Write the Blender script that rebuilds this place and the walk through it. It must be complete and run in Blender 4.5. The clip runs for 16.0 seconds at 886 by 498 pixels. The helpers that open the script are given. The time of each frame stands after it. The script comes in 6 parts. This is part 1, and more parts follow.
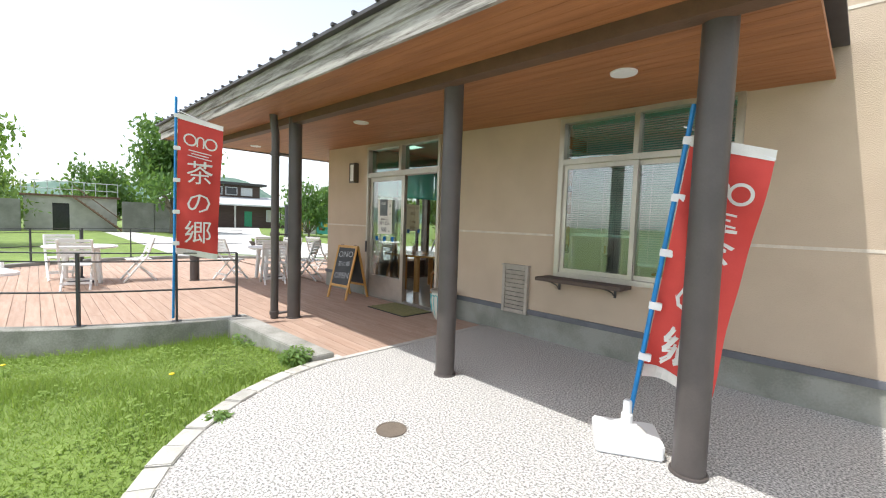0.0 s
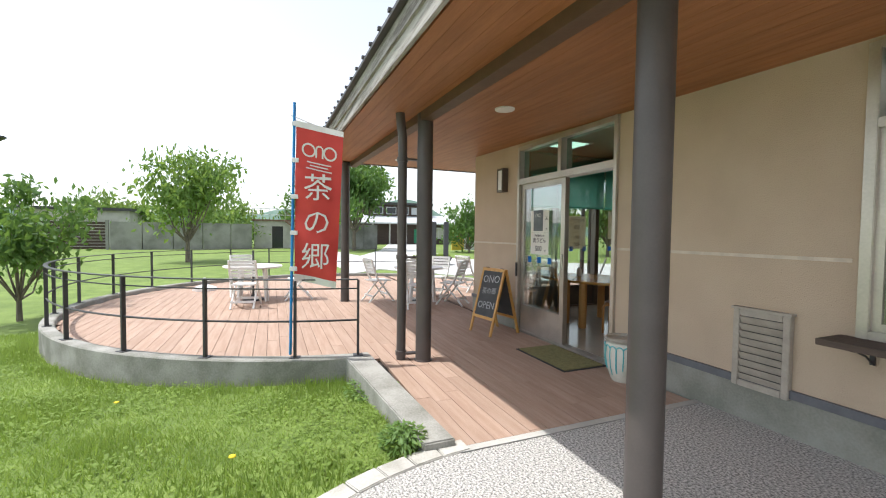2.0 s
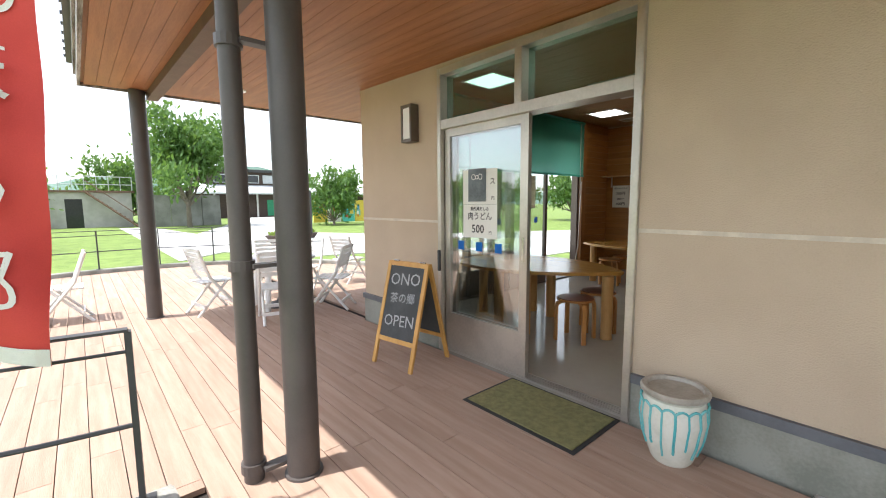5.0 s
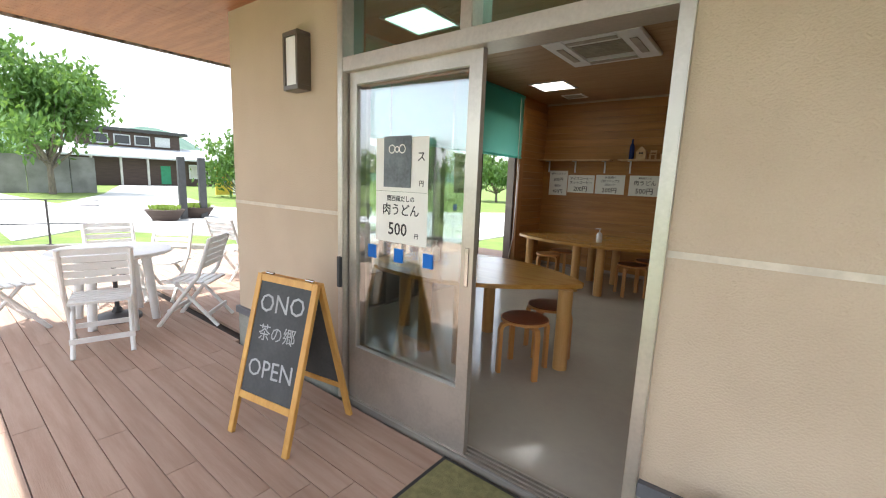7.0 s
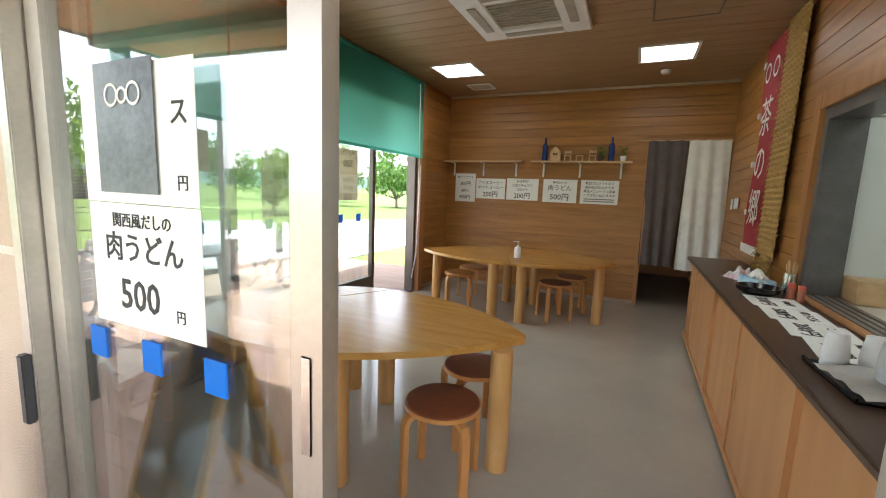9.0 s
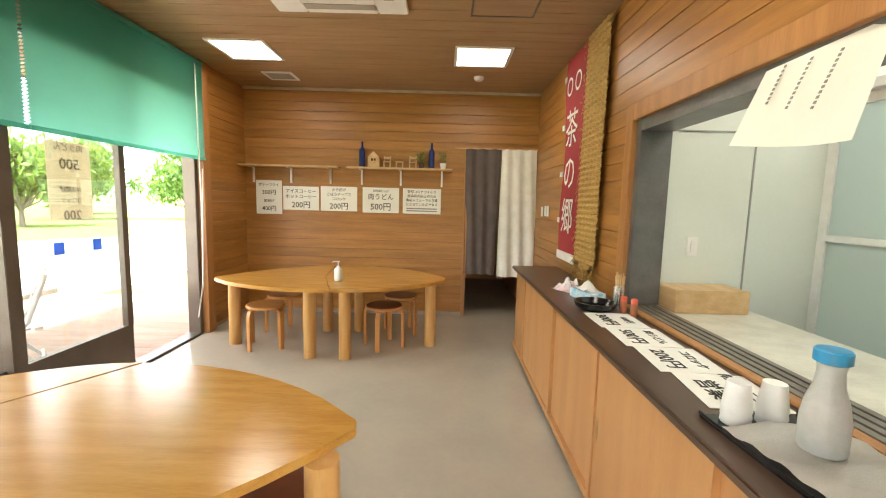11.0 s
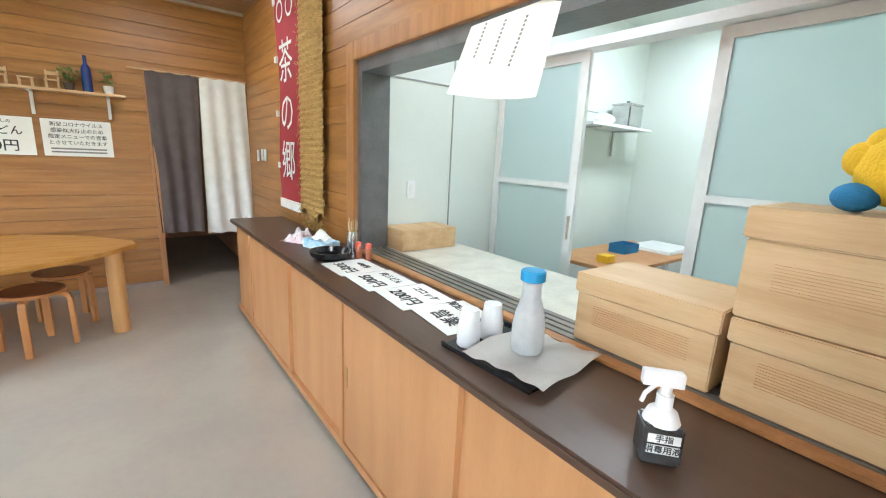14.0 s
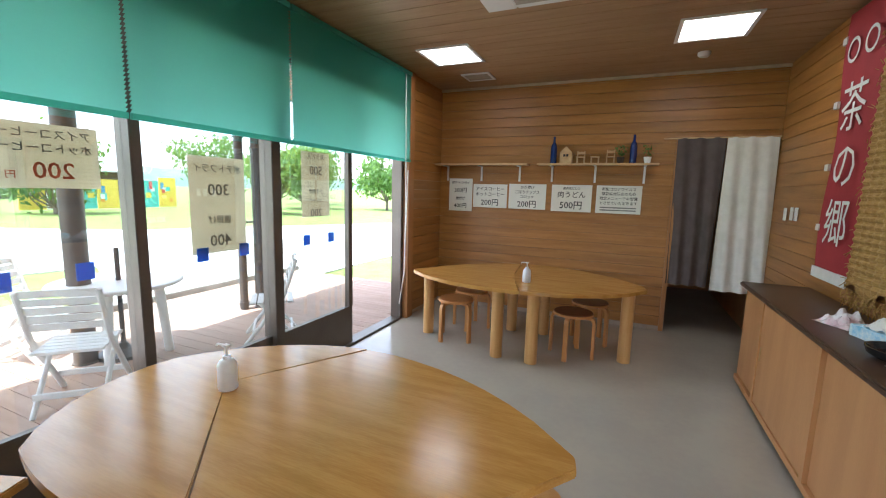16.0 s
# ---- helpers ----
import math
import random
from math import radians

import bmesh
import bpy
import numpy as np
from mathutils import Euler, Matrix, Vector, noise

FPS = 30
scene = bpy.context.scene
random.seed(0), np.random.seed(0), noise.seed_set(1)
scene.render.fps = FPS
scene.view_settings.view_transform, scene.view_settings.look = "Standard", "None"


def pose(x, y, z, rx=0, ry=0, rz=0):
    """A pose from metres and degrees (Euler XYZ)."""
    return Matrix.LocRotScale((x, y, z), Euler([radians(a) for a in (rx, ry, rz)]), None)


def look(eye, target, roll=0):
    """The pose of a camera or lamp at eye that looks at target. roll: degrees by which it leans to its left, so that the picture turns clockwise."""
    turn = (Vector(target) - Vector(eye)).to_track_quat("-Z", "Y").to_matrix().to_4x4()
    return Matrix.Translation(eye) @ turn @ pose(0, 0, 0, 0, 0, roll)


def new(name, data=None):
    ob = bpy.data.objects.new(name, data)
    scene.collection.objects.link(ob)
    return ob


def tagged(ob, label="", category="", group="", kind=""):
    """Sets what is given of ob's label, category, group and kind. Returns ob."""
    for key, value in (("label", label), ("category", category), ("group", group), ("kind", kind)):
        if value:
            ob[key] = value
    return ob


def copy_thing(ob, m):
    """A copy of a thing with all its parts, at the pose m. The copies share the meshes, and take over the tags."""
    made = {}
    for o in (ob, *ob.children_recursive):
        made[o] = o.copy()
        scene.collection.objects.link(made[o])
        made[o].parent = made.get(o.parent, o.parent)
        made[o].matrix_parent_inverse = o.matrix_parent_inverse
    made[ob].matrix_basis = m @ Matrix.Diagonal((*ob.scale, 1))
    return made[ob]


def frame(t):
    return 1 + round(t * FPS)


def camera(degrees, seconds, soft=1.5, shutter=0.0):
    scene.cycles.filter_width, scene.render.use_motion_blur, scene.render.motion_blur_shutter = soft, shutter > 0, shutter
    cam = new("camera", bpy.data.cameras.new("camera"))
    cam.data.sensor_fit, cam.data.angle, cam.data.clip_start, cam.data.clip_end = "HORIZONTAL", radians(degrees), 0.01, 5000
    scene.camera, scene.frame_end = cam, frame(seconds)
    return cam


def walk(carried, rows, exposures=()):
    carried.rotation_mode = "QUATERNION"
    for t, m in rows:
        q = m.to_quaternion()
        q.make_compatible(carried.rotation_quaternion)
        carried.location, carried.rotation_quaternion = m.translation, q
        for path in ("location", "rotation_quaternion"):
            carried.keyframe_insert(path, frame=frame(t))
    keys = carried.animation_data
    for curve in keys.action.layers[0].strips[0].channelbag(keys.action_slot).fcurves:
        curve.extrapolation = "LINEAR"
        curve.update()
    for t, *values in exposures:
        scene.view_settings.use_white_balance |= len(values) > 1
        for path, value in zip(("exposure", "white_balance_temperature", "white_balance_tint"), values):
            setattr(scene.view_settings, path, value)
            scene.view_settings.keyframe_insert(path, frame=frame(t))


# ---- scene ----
cam = camera(93.8, 16.0, soft=1.1)
PATH = [
    (0, (0.736, 1.253, 1.351), (-0.687, 2.653, 1.224), 1.9),
    (0.5, (0.554, 1.503, 1.369), (-0.966, 2.792, 1.198), 0.7),
    (1, (0.330, 1.758, 1.358), (-1.346, 2.842, 1.224), 1.9),
    (1.5, (-0.100, 2.045, 1.352), (-1.891, 2.925, 1.230), 0.6),
    (2, (-0.395, 2.204, 1.384), (-2.243, 2.966, 1.310), 0.7),
    (2.5, (-0.768, 2.253, 1.351), (-2.590, 3.076, 1.295), 4.5),
    (3, (-1.166, 2.361, 1.382), (-2.923, 3.308, 1.261), 2.4),
    (3.5, (-1.540, 2.508, 1.400), (-3.246, 3.547, 1.298), 3.2),
    (4, (-1.862, 2.642, 1.369), (-3.513, 3.765, 1.247), 2.7),
    (4.2, (-2.027, 2.686, 1.408), (-3.637, 3.864, 1.275), 1.2),
    (6.3, (-3.146, 3.515, 1.441), (-4.541, 4.887, 1.028), -0.4),
    (6.5, (-3.228, 3.620, 1.484), (-4.624, 4.980, 1.033), -0.3),
    (7, (-3.421, 3.839, 1.478), (-4.638, 5.394, 1.156), 2.2),
    (7.5, (-3.648, 4.031, 1.545), (-4.657, 5.741, 1.304), 1.9),
    (8, (-3.827, 4.405, 1.476), (-4.853, 6.111, 1.286), 0.8),
    (8.5, (-3.960, 4.703, 1.467), (-4.880, 6.462, 1.226), 1.3),
    (10.8, (-4.242, 5.674, 1.508), (-4.424, 7.650, 1.260), 1.9),
    (11, (-4.236, 5.696, 1.518), (-4.239, 7.684, 1.295), 1.5),
    (11.5, (-4.237, 5.740, 1.510), (-3.962, 7.711, 1.310), 1.6),
    (12, (-4.263, 5.776, 1.519), (-3.810, 7.714, 1.325), 2.3),
    (12.5, (-4.231, 5.781, 1.524), (-3.527, 7.632, 1.241), 1.1),
    (13, (-4.222, 5.813, 1.506), (-3.197, 7.492, 1.144), 1.7),
    (13.5, (-4.240, 5.865, 1.503), (-2.992, 7.368, 1.073), 3.3),
    (14, (-4.241, 5.888, 1.506), (-3.045, 7.432, 1.077), 2.7),
    (14.5, (-4.267, 5.886, 1.548), (-3.392, 7.662, 1.265), 1.8),
    (15, (-4.380, 5.843, 1.564), (-4.219, 7.818, 1.295), 0.9),
    (15.5, (-4.436, 5.819, 1.571), (-4.854, 7.756, 1.298), 1.9),
    (16, (-4.459, 5.805, 1.577), (-5.247, 7.622, 1.299), 1.5),
]
EXPO = [(0, 1.02, 6300, 10), (2.5, 0.92, 6300, 10), (4.0, 1.2, 6300, 10), (6.5, 1.8, 6200, 10), (7.2, 1.85, 6200, 10), (8.5, 2.4, 6000, 10), (10.6, 3.55, 7300, 10), (11.6, 3.8, 6800, 10), (13.0, 4.05, 5800, 10), (14.5, 3.9, 5700, 10), (15.4, 3.55, 5700, 10), (16.0, 2.85, 5700, 10)]
walk(cam, [(t, look(eye, target, roll)) for t, eye, target, roll in PATH], EXPO)

# ---- world and light ----
SUN_WAY = Vector((0.35, 1.0, -2.75)).normalized()
world = bpy.data.worlds.new("sky")
scene.world = world
world.use_nodes = True
wn = world.node_tree.nodes
sky = wn.new("ShaderNodeTexSky")
sky.sky_type = "NISHITA"
sky.sun_disc = False
sky.sun_elevation = math.asin(-SUN_WAY.z)
sky.sun_rotation = math.atan2(-SUN_WAY.x, -SUN_WAY.y)
sky.air_density, sky.dust_density, sky.ozone_density = 1.0, 1.5, 0.6
haze = wn.new("ShaderNodeHueSaturation")
haze.inputs["Saturation"].default_value = 0.35
world.node_tree.links.new(sky.outputs[0], haze.inputs["Color"])
world.node_tree.links.new(haze.outputs[0], wn["Background"].inputs[0])
wn["Background"].inputs[1].default_value = 0.15
sun = new("sun", bpy.data.lights.new("sun", "SUN"))
sun.data.energy, sun.data.angle, sun.data.color = 2.6, radians(0.5), (1.0, 0.96, 0.9)
sun.matrix_world = look((0, 0, 20), Vector((0, 0, 20)) + SUN_WAY)


def area_lamp(name, eye, target, w, h, power, colour=(1, 1, 1)):
    lamp = new(name, bpy.data.lights.new(name, "AREA"))
    lamp.data.shape, lamp.data.size, lamp.data.size_y, lamp.data.energy, lamp.data.color = "RECTANGLE", w, h, power, colour
    lamp.matrix_world = look(eye, target)
    return lamp


# added area lamp outside the west glazing, strengthens the sky's daylight indoors
area_lamp("daylight_west", (-7.12, 8.1, 1.25), (-5.0, 8.1, 1.1), 4.2, 1.5, 4.5, (0.95, 0.98, 1.0))
for lx, ly in ((-6.18, 9.86), (-3.91, 9.9), (-6.18, 6.9), (-3.91, 6.9)):
    area_lamp("ceiling_lamp_light", (lx, ly, 2.9), (lx, ly, 0), 0.46, 0.46, 0.4, (1.0, 0.97, 0.9))
# added fill lights without fixtures, brighten the kitchen and store room
area_lamp("kitchen_lamp_light", (-2.1, 7.4, 2.85), (-2.1, 7.4, 0), 0.9, 0.3, 1.7, (0.95, 1.0, 0.98))
area_lamp("store_lamp_light", (-0.6, 7.4, 2.85), (-0.6, 7.4, 0), 0.9, 0.3, 2.0, (0.95, 1.0, 0.98))


# ---- materials ----
def mat(name, c, rough=0.6, metal=0.0, c2=None, scale=8.0, stretch=(1, 1, 1), bump=0.15, fine=60.0, var=0.0, blotch=0.0, trans=0.0, alpha=1.0, emit=0.0, spec=0.5):
    m = bpy.data.materials.new(name)
    m.use_nodes = True
    n, l = m.node_tree.nodes, m.node_tree.links
    p = n["Principled BSDF"]
    p.inputs["Roughness"].default_value, p.inputs["Metallic"].default_value = rough, metal
    p.inputs["Transmission Weight"].default_value, p.inputs["Alpha"].default_value = trans, alpha
    p.inputs["Specular IOR Level"].default_value = spec
    c2 = c2 or tuple(v * 0.8 for v in c)
    geo, info = n.new("ShaderNodeNewGeometry"), n.new("ShaderNodeObjectInfo")
    off = n.new("ShaderNodeVectorMath")
    off.operation = "MULTIPLY_ADD"
    l.new(info.outputs["Random"], off.inputs[0])
    off.inputs[1].default_value = (17, 23, 11) if var else (0, 0, 0)
    l.new(geo.outputs["Position"], off.inputs[2])
    mp = n.new("ShaderNodeMapping")
    mp.inputs["Scale"].default_value = stretch
    l.new(off.outputs[0], mp.inputs[0])
    big, small = n.new("ShaderNodeTexNoise"), n.new("ShaderNodeTexNoise")
    big.inputs["Scale"].default_value, big.inputs["Detail"].default_value = scale, 6
    small.inputs["Scale"].default_value, small.inputs["Detail"].default_value = fine, 3
    l.new(mp.outputs[0], big.inputs["Vector"])
    l.new(mp.outputs[0], small.inputs["Vector"])
    mix = n.new("ShaderNodeMix")
    mix.data_type = "RGBA"
    mix.inputs["A"].default_value, mix.inputs["B"].default_value = (*c, 1), (*c2, 1)
    ramp = n.new("ShaderNodeMapRange")
    ramp.inputs["From Min"].default_value, ramp.inputs["From Max"].default_value = 0.35, 0.65
    add = n.new("ShaderNodeMath")
    add.operation = "MULTIPLY_ADD"
    l.new(small.outputs[0], add.inputs[0])
    add.inputs[1].default_value = 0.35
    l.new(big.outputs[0], add.inputs[2])
    sub = n.new("ShaderNodeMath")
    sub.operation = "SUBTRACT"
    l.new(add.outputs[0], sub.inputs[0])
    sub.inputs[1].default_value = 0.175
    l.new(sub.outputs[0], ramp.inputs["Value"])
    l.new(ramp.outputs[0], mix.inputs["Factor"])
    colour = mix.outputs["Result"]
    if var or blotch:
        hsv = n.new("ShaderNodeHueSaturation")
        l.new(colour, hsv.inputs["Color"])
        val = n.new("ShaderNodeMapRange")
        val.inputs["To Min"].default_value, val.inputs["To Max"].default_value = 1 - (var or blotch), 1 + (var or blotch)
        if var:
            l.new(info.outputs["Random"], val.inputs["Value"])
        else:
            wide = n.new("ShaderNodeTexNoise")
            wide.inputs["Scale"].default_value = 0.7
            l.new(geo.outputs["Position"], wide.inputs["Vector"])
            l.new(wide.outputs[0], val.inputs["Value"])
        l.new(val.outputs[0], hsv.inputs["Value"])
        colour = hsv.outputs[0]
    l.new(colour, p.inputs["Base Color"])
    if bump:
        b = n.new("ShaderNodeBump")
        b.inputs["Strength"].default_value, b.inputs["Distance"].default_value = bump, 0.01
        l.new(small.outputs[0], b.inputs["Height"])
        l.new(b.outputs[0], p.inputs["Normal"])
    if emit:
        p.inputs["Emission Strength"].default_value = emit
        p.inputs["Emission Color"].default_value = (*c, 1)
    return m


STUCCO = mat("stucco", (0.52, 0.42, 0.31), 0.9, c2=(0.47, 0.375, 0.275), scale=2.0, bump=0.5, fine=130, blotch=0.08)
PLINTH = mat("plinth_concrete", (0.30, 0.30, 0.26), 0.9, c2=(0.2, 0.205, 0.17), scale=3.0, bump=0.3)
CONCRETE = mat("concrete", (0.36, 0.35, 0.32), 0.9, c2=(0.2, 0.2, 0.17), scale=3.0, bump=0.4)
PALE_CONC = mat("pale_concrete", (0.5, 0.49, 0.46), 0.9, c2=(0.4, 0.39, 0.36), scale=1.5, bump=0.2)
STEEL_BROWN = mat("brown_painted_steel", (0.085, 0.072, 0.066), 0.45, c2=(0.07, 0.06, 0.055), scale=5, bump=0.06, fine=90)
DARK_METAL = mat("dark_metal", (0.05, 0.05, 0.052), 0.5, bump=0.05)
ALU = mat("aluminium_frame", (0.56, 0.52, 0.46), 0.38, 0.75, scale=3, bump=0.03)
BRONZE = mat("bronze_frame", (0.16, 0.135, 0.115), 0.4, 0.5, scale=3, bump=0.03)
SOFFIT = mat("soffit_cedar", (0.36, 0.15, 0.055), 0.55, c2=(0.27, 0.105, 0.036), scale=5, stretch=(0.25, 3, 3), bump=0.1, fine=40, blotch=0.15)
FASCIA = mat("weathered_fascia", (0.42, 0.40, 0.37), 0.85, c2=(0.12, 0.105, 0.09), scale=5, stretch=(0.3, 4, 5), bump=0.4, fine=40)
ROOFING = mat("roof_metal", (0.06, 0.055, 0.055), 0.5, bump=0.05)
DECK = mat("deck_board", (0.41, 0.29, 0.22), 0.75, c2=(0.34, 0.225, 0.165), scale=5, stretch=(0.3, 4, 4), bump=0.25, fine=60, var=0.06)
CEDAR = mat("wall_cedar", (0.4, 0.185, 0.046), 0.42, c2=(0.29, 0.125, 0.028), scale=4, stretch=(0.35, 0.35, 4), bump=0.1, fine=40, var=0.09)
CEDAR_POST = mat("cedar_post", (0.42, 0.2, 0.07), 0.45, c2=(0.33, 0.145, 0.045), scale=4, stretch=(4, 4, 0.35), bump=0.1, fine=40)
CEILING = mat("ceiling_board", (0.37, 0.24, 0.13), 0.5, c2=(0.31, 0.19, 0.1), scale=5, stretch=(0.3, 3, 3), bump=0.06, fine=40)
VINYL = mat("vinyl_floor", (0.42, 0.39, 0.325), 0.13, c2=(0.385, 0.355, 0.305), scale=2.0, bump=0.02, fine=20, blotch=0.05)
TABLE = mat("table_oak", (0.52, 0.28, 0.07), 0.2, c2=(0.43, 0.21, 0.045), scale=5, stretch=(0.5, 4, 4), bump=0.03, fine=40)
LEGWOOD = mat("leg_wood", (0.58, 0.33, 0.12), 0.4, c2=(0.5, 0.26, 0.08), scale=5, stretch=(4, 4, 0.4), bump=0.04)
STOOLWOOD = mat("bentwood", (0.55, 0.26, 0.08), 0.35, c2=(0.46, 0.2, 0.055), scale=5, stretch=(4, 4, 0.4), bump=0.04)
SEATRED = mat("stool_seat_red", (0.2, 0.055, 0.022), 0.35, c2=(0.16, 0.04, 0.016), scale=8, bump=0.04)
SEATWOOD = mat("stool_seat_wood", (0.5, 0.24, 0.075), 0.3, c2=(0.42, 0.18, 0.05), scale=6, stretch=(0.5, 4, 1), bump=0.04)
COUNTER = mat("counter_laminate", (0.085, 0.048, 0.03), 0.32, c2=(0.07, 0.038, 0.023), scale=5, stretch=(4, 0.3, 1), bump=0.04)
CABINET = mat("cabinet_panel", (0.5, 0.25, 0.1), 0.5, c2=(0.44, 0.21, 0.08), scale=3, stretch=(3, 3, 0.4), bump=0.04)
PINE = mat("pine", (0.62, 0.43, 0.23), 0.55, c2=(0.52, 0.33, 0.155), scale=4, stretch=(3, 0.4, 5), bump=0.08, fine=40)
WHITEPAINT = mat("white_paint", (0.78, 0.78, 0.76), 0.45, c2=(0.7, 0.7, 0.68), scale=5, bump=0.05)
KITCHEN = mat("kitchen_panel", (0.68, 0.72, 0.67), 0.4, c2=(0.64, 0.68, 0.63), scale=1.5, bump=0.02)
WHITE = mat("white_plastic", (0.8, 0.8, 0.79), 0.35, c2=(0.74, 0.74, 0.73), bump=0.02)
PAPER = mat("paper", (0.76, 0.76, 0.7), 0.8, c2=(0.72, 0.72, 0.66), scale=4, bump=0.05)
INK = mat("ink", (0.03, 0.03, 0.03), 0.7, bump=0)
GREYINK = mat("ink_grey", (0.25, 0.25, 0.24), 0.7, bump=0)
REDINK = mat("ink_red", (0.65, 0.12, 0.07), 0.7, bump=0)
BLUE = mat("blue_tape", (0.0, 0.19, 0.68), 0.5, bump=0.03)
POLEBLUE = mat("blue_pole", (0.01, 0.22, 0.55), 0.35, bump=0.03)
RED = mat("red_banner", (0.62, 0.065, 0.05), 0.75, c2=(0.54, 0.05, 0.04), scale=4, bump=0.1, fine=200)
REDDARK = mat("crimson_banner", (0.34, 0.03, 0.035), 0.8, c2=(0.29, 0.025, 0.03), scale=4, bump=0.1, fine=200)
CLOTHWHITE = mat("white_cloth", (0.78, 0.77, 0.72), 0.9, c2=(0.7, 0.69, 0.64), scale=10, bump=0.4, fine=200)
CLOTHGREY = mat("grey_cloth", (0.115, 0.09, 0.085), 0.95, c2=(0.095, 0.075, 0.07), scale=10, bump=0.3, fine=200)
STRAW = mat("straw", (0.5, 0.32, 0.1), 0.85, c2=(0.36, 0.21, 0.06), scale=20, stretch=(1, 1, 6), bump=0.6, fine=80)
BLIND = mat("green_blind", (0.085, 0.42, 0.34), 0.55, c2=(0.07, 0.37, 0.3), scale=3, bump=0.02, trans=0.0)
BOARD = mat("chalkboard", (0.045, 0.05, 0.052), 0.75, c2=(0.07, 0.075, 0.077), scale=4, bump=0.05)
CHALK = mat("chalk", (0.42, 0.44, 0.45), 0.95, bump=0.1)
BOARDWOOD = mat("board_wood", (0.6, 0.34, 0.09), 0.5, c2=(0.5, 0.26, 0.06), scale=6, stretch=(2, 2, 0.6), bump=0.05)
MATGREEN = mat("mat_green", (0.25, 0.235, 0.1), 0.95, c2=(0.18, 0.17, 0.07), scale=30, bump=0.8, fine=250)
RUBBER = mat("rubber", (0.035, 0.035, 0.035), 0.8, bump=0.1)
GLAZE = mat("glazed_pot", (0.66, 0.66, 0.58), 0.25, c2=(0.55, 0.55, 0.46), scale=9, bump=0.05)
TEAL = mat("teal_glaze", (0.08, 0.4, 0.42), 0.25, c2=(0.2, 0.5, 0.5), scale=9, bump=0.05)
SOIL = mat("soil", (0.09, 0.06, 0.04), 0.95, bump=0.5)
GRASSMAT = mat("lawn", (0.17, 0.24, 0.05), 0.9, c2=(0.11, 0.17, 0.03), scale=2.5, bump=0.8, fine=70, blotch=0.2)
BLADE = mat("grass_blade", (0.22, 0.31, 0.07), 0.7, c2=(0.16, 0.24, 0.045), scale=1.5, bump=0)
LEAF = mat("leaf", (0.16, 0.27, 0.075), 0.6, c2=(0.1, 0.19, 0.05), scale=1.2, bump=0)
LEAF2 = mat("leaf_dark", (0.1, 0.2, 0.05), 0.6, c2=(0.06, 0.13, 0.035), scale=1.2, bump=0)
BARK = mat("bark", (0.2, 0.17, 0.13), 0.95, c2=(0.12, 0.1, 0.08), scale=6, stretch=(3, 3, 0.6), bump=0.6)
GRAVEL = mat("washed_gravel", (0.72, 0.7, 0.66), 0.9, c2=(0.16, 0.155, 0.145), scale=72, bump=0.9, fine=150, blotch=0.06)
PATHMAT = mat("path_pavement", (0.5, 0.5, 0.48), 0.9, c2=(0.44, 0.44, 0.42), scale=0.5, bump=0.1)
KERB = mat("kerb_stone", (0.5, 0.48, 0.44), 0.9, c2=(0.36, 0.35, 0.31), scale=6, bump=0.4, var=0.08)
DARKWOOD = mat("dark_siding", (0.075, 0.05, 0.04), 0.8, c2=(0.055, 0.037, 0.03), scale=2, stretch=(0.4, 0.4, 6), bump=0.2)
ROOFPALE = mat("pale_roof", (0.55, 0.57, 0.58), 0.5, bump=0.05)
WALLGREY = mat("old_concrete", (0.3, 0.3, 0.28), 0.9, c2=(0.17, 0.17, 0.155), scale=0.8, bump=0.2)
RUST = mat("rust_brown", (0.2, 0.12, 0.085), 0.8, bump=0.1)
HILLMAT = mat("wooded_hill", (0.13, 0.2, 0.16), 0.95, c2=(0.085, 0.15, 0.12), scale=0.12, bump=0.5, fine=0.6)
GLASSY = mat("dark_pane", (0.03, 0.035, 0.04), 0.1, bump=0)
LAMPON = mat("lamp_diffuser", (1.0, 0.97, 0.9), 0.5, emit=1.3, bump=0)
BLACKGLOSS = mat("black_lacquer", (0.012, 0.012, 0.013), 0.2, bump=0.02)
BOTTLEBLUE = mat("blue_glass", (0.01, 0.03, 0.16), 0.08, bump=0)
CAPBLUE = mat("cap_blue", (0.02, 0.33, 0.66), 0.35, bump=0.02)
YELLOW = mat("yellow_plush", (0.8, 0.5, 0.02), 0.85, c2=(0.7, 0.42, 0.015), bump=0.4, fine=150)
PLUSHBLUE = mat("blue_plush", (0.03, 0.2, 0.42), 0.85, bump=0.4, fine=150)
STEEL = mat("stainless", (0.6, 0.6, 0.58), 0.25, 1.0, bump=0.02)
MURAL = [mat("mural_" + k, c, 0.7, bump=0.05) for k, c in (("yellow", (0.75, 0.55, 0.08)), ("blue", (0.08, 0.3, 0.55)), ("white", (0.75, 0.75, 0.72)), ("red", (0.6, 0.1, 0.08)), ("teal", (0.1, 0.5, 0.45)), ("orange", (0.7, 0.3, 0.06)))]
FLOWER = mat("flower_yellow", (0.8, 0.6, 0.02), 0.7, bump=0)


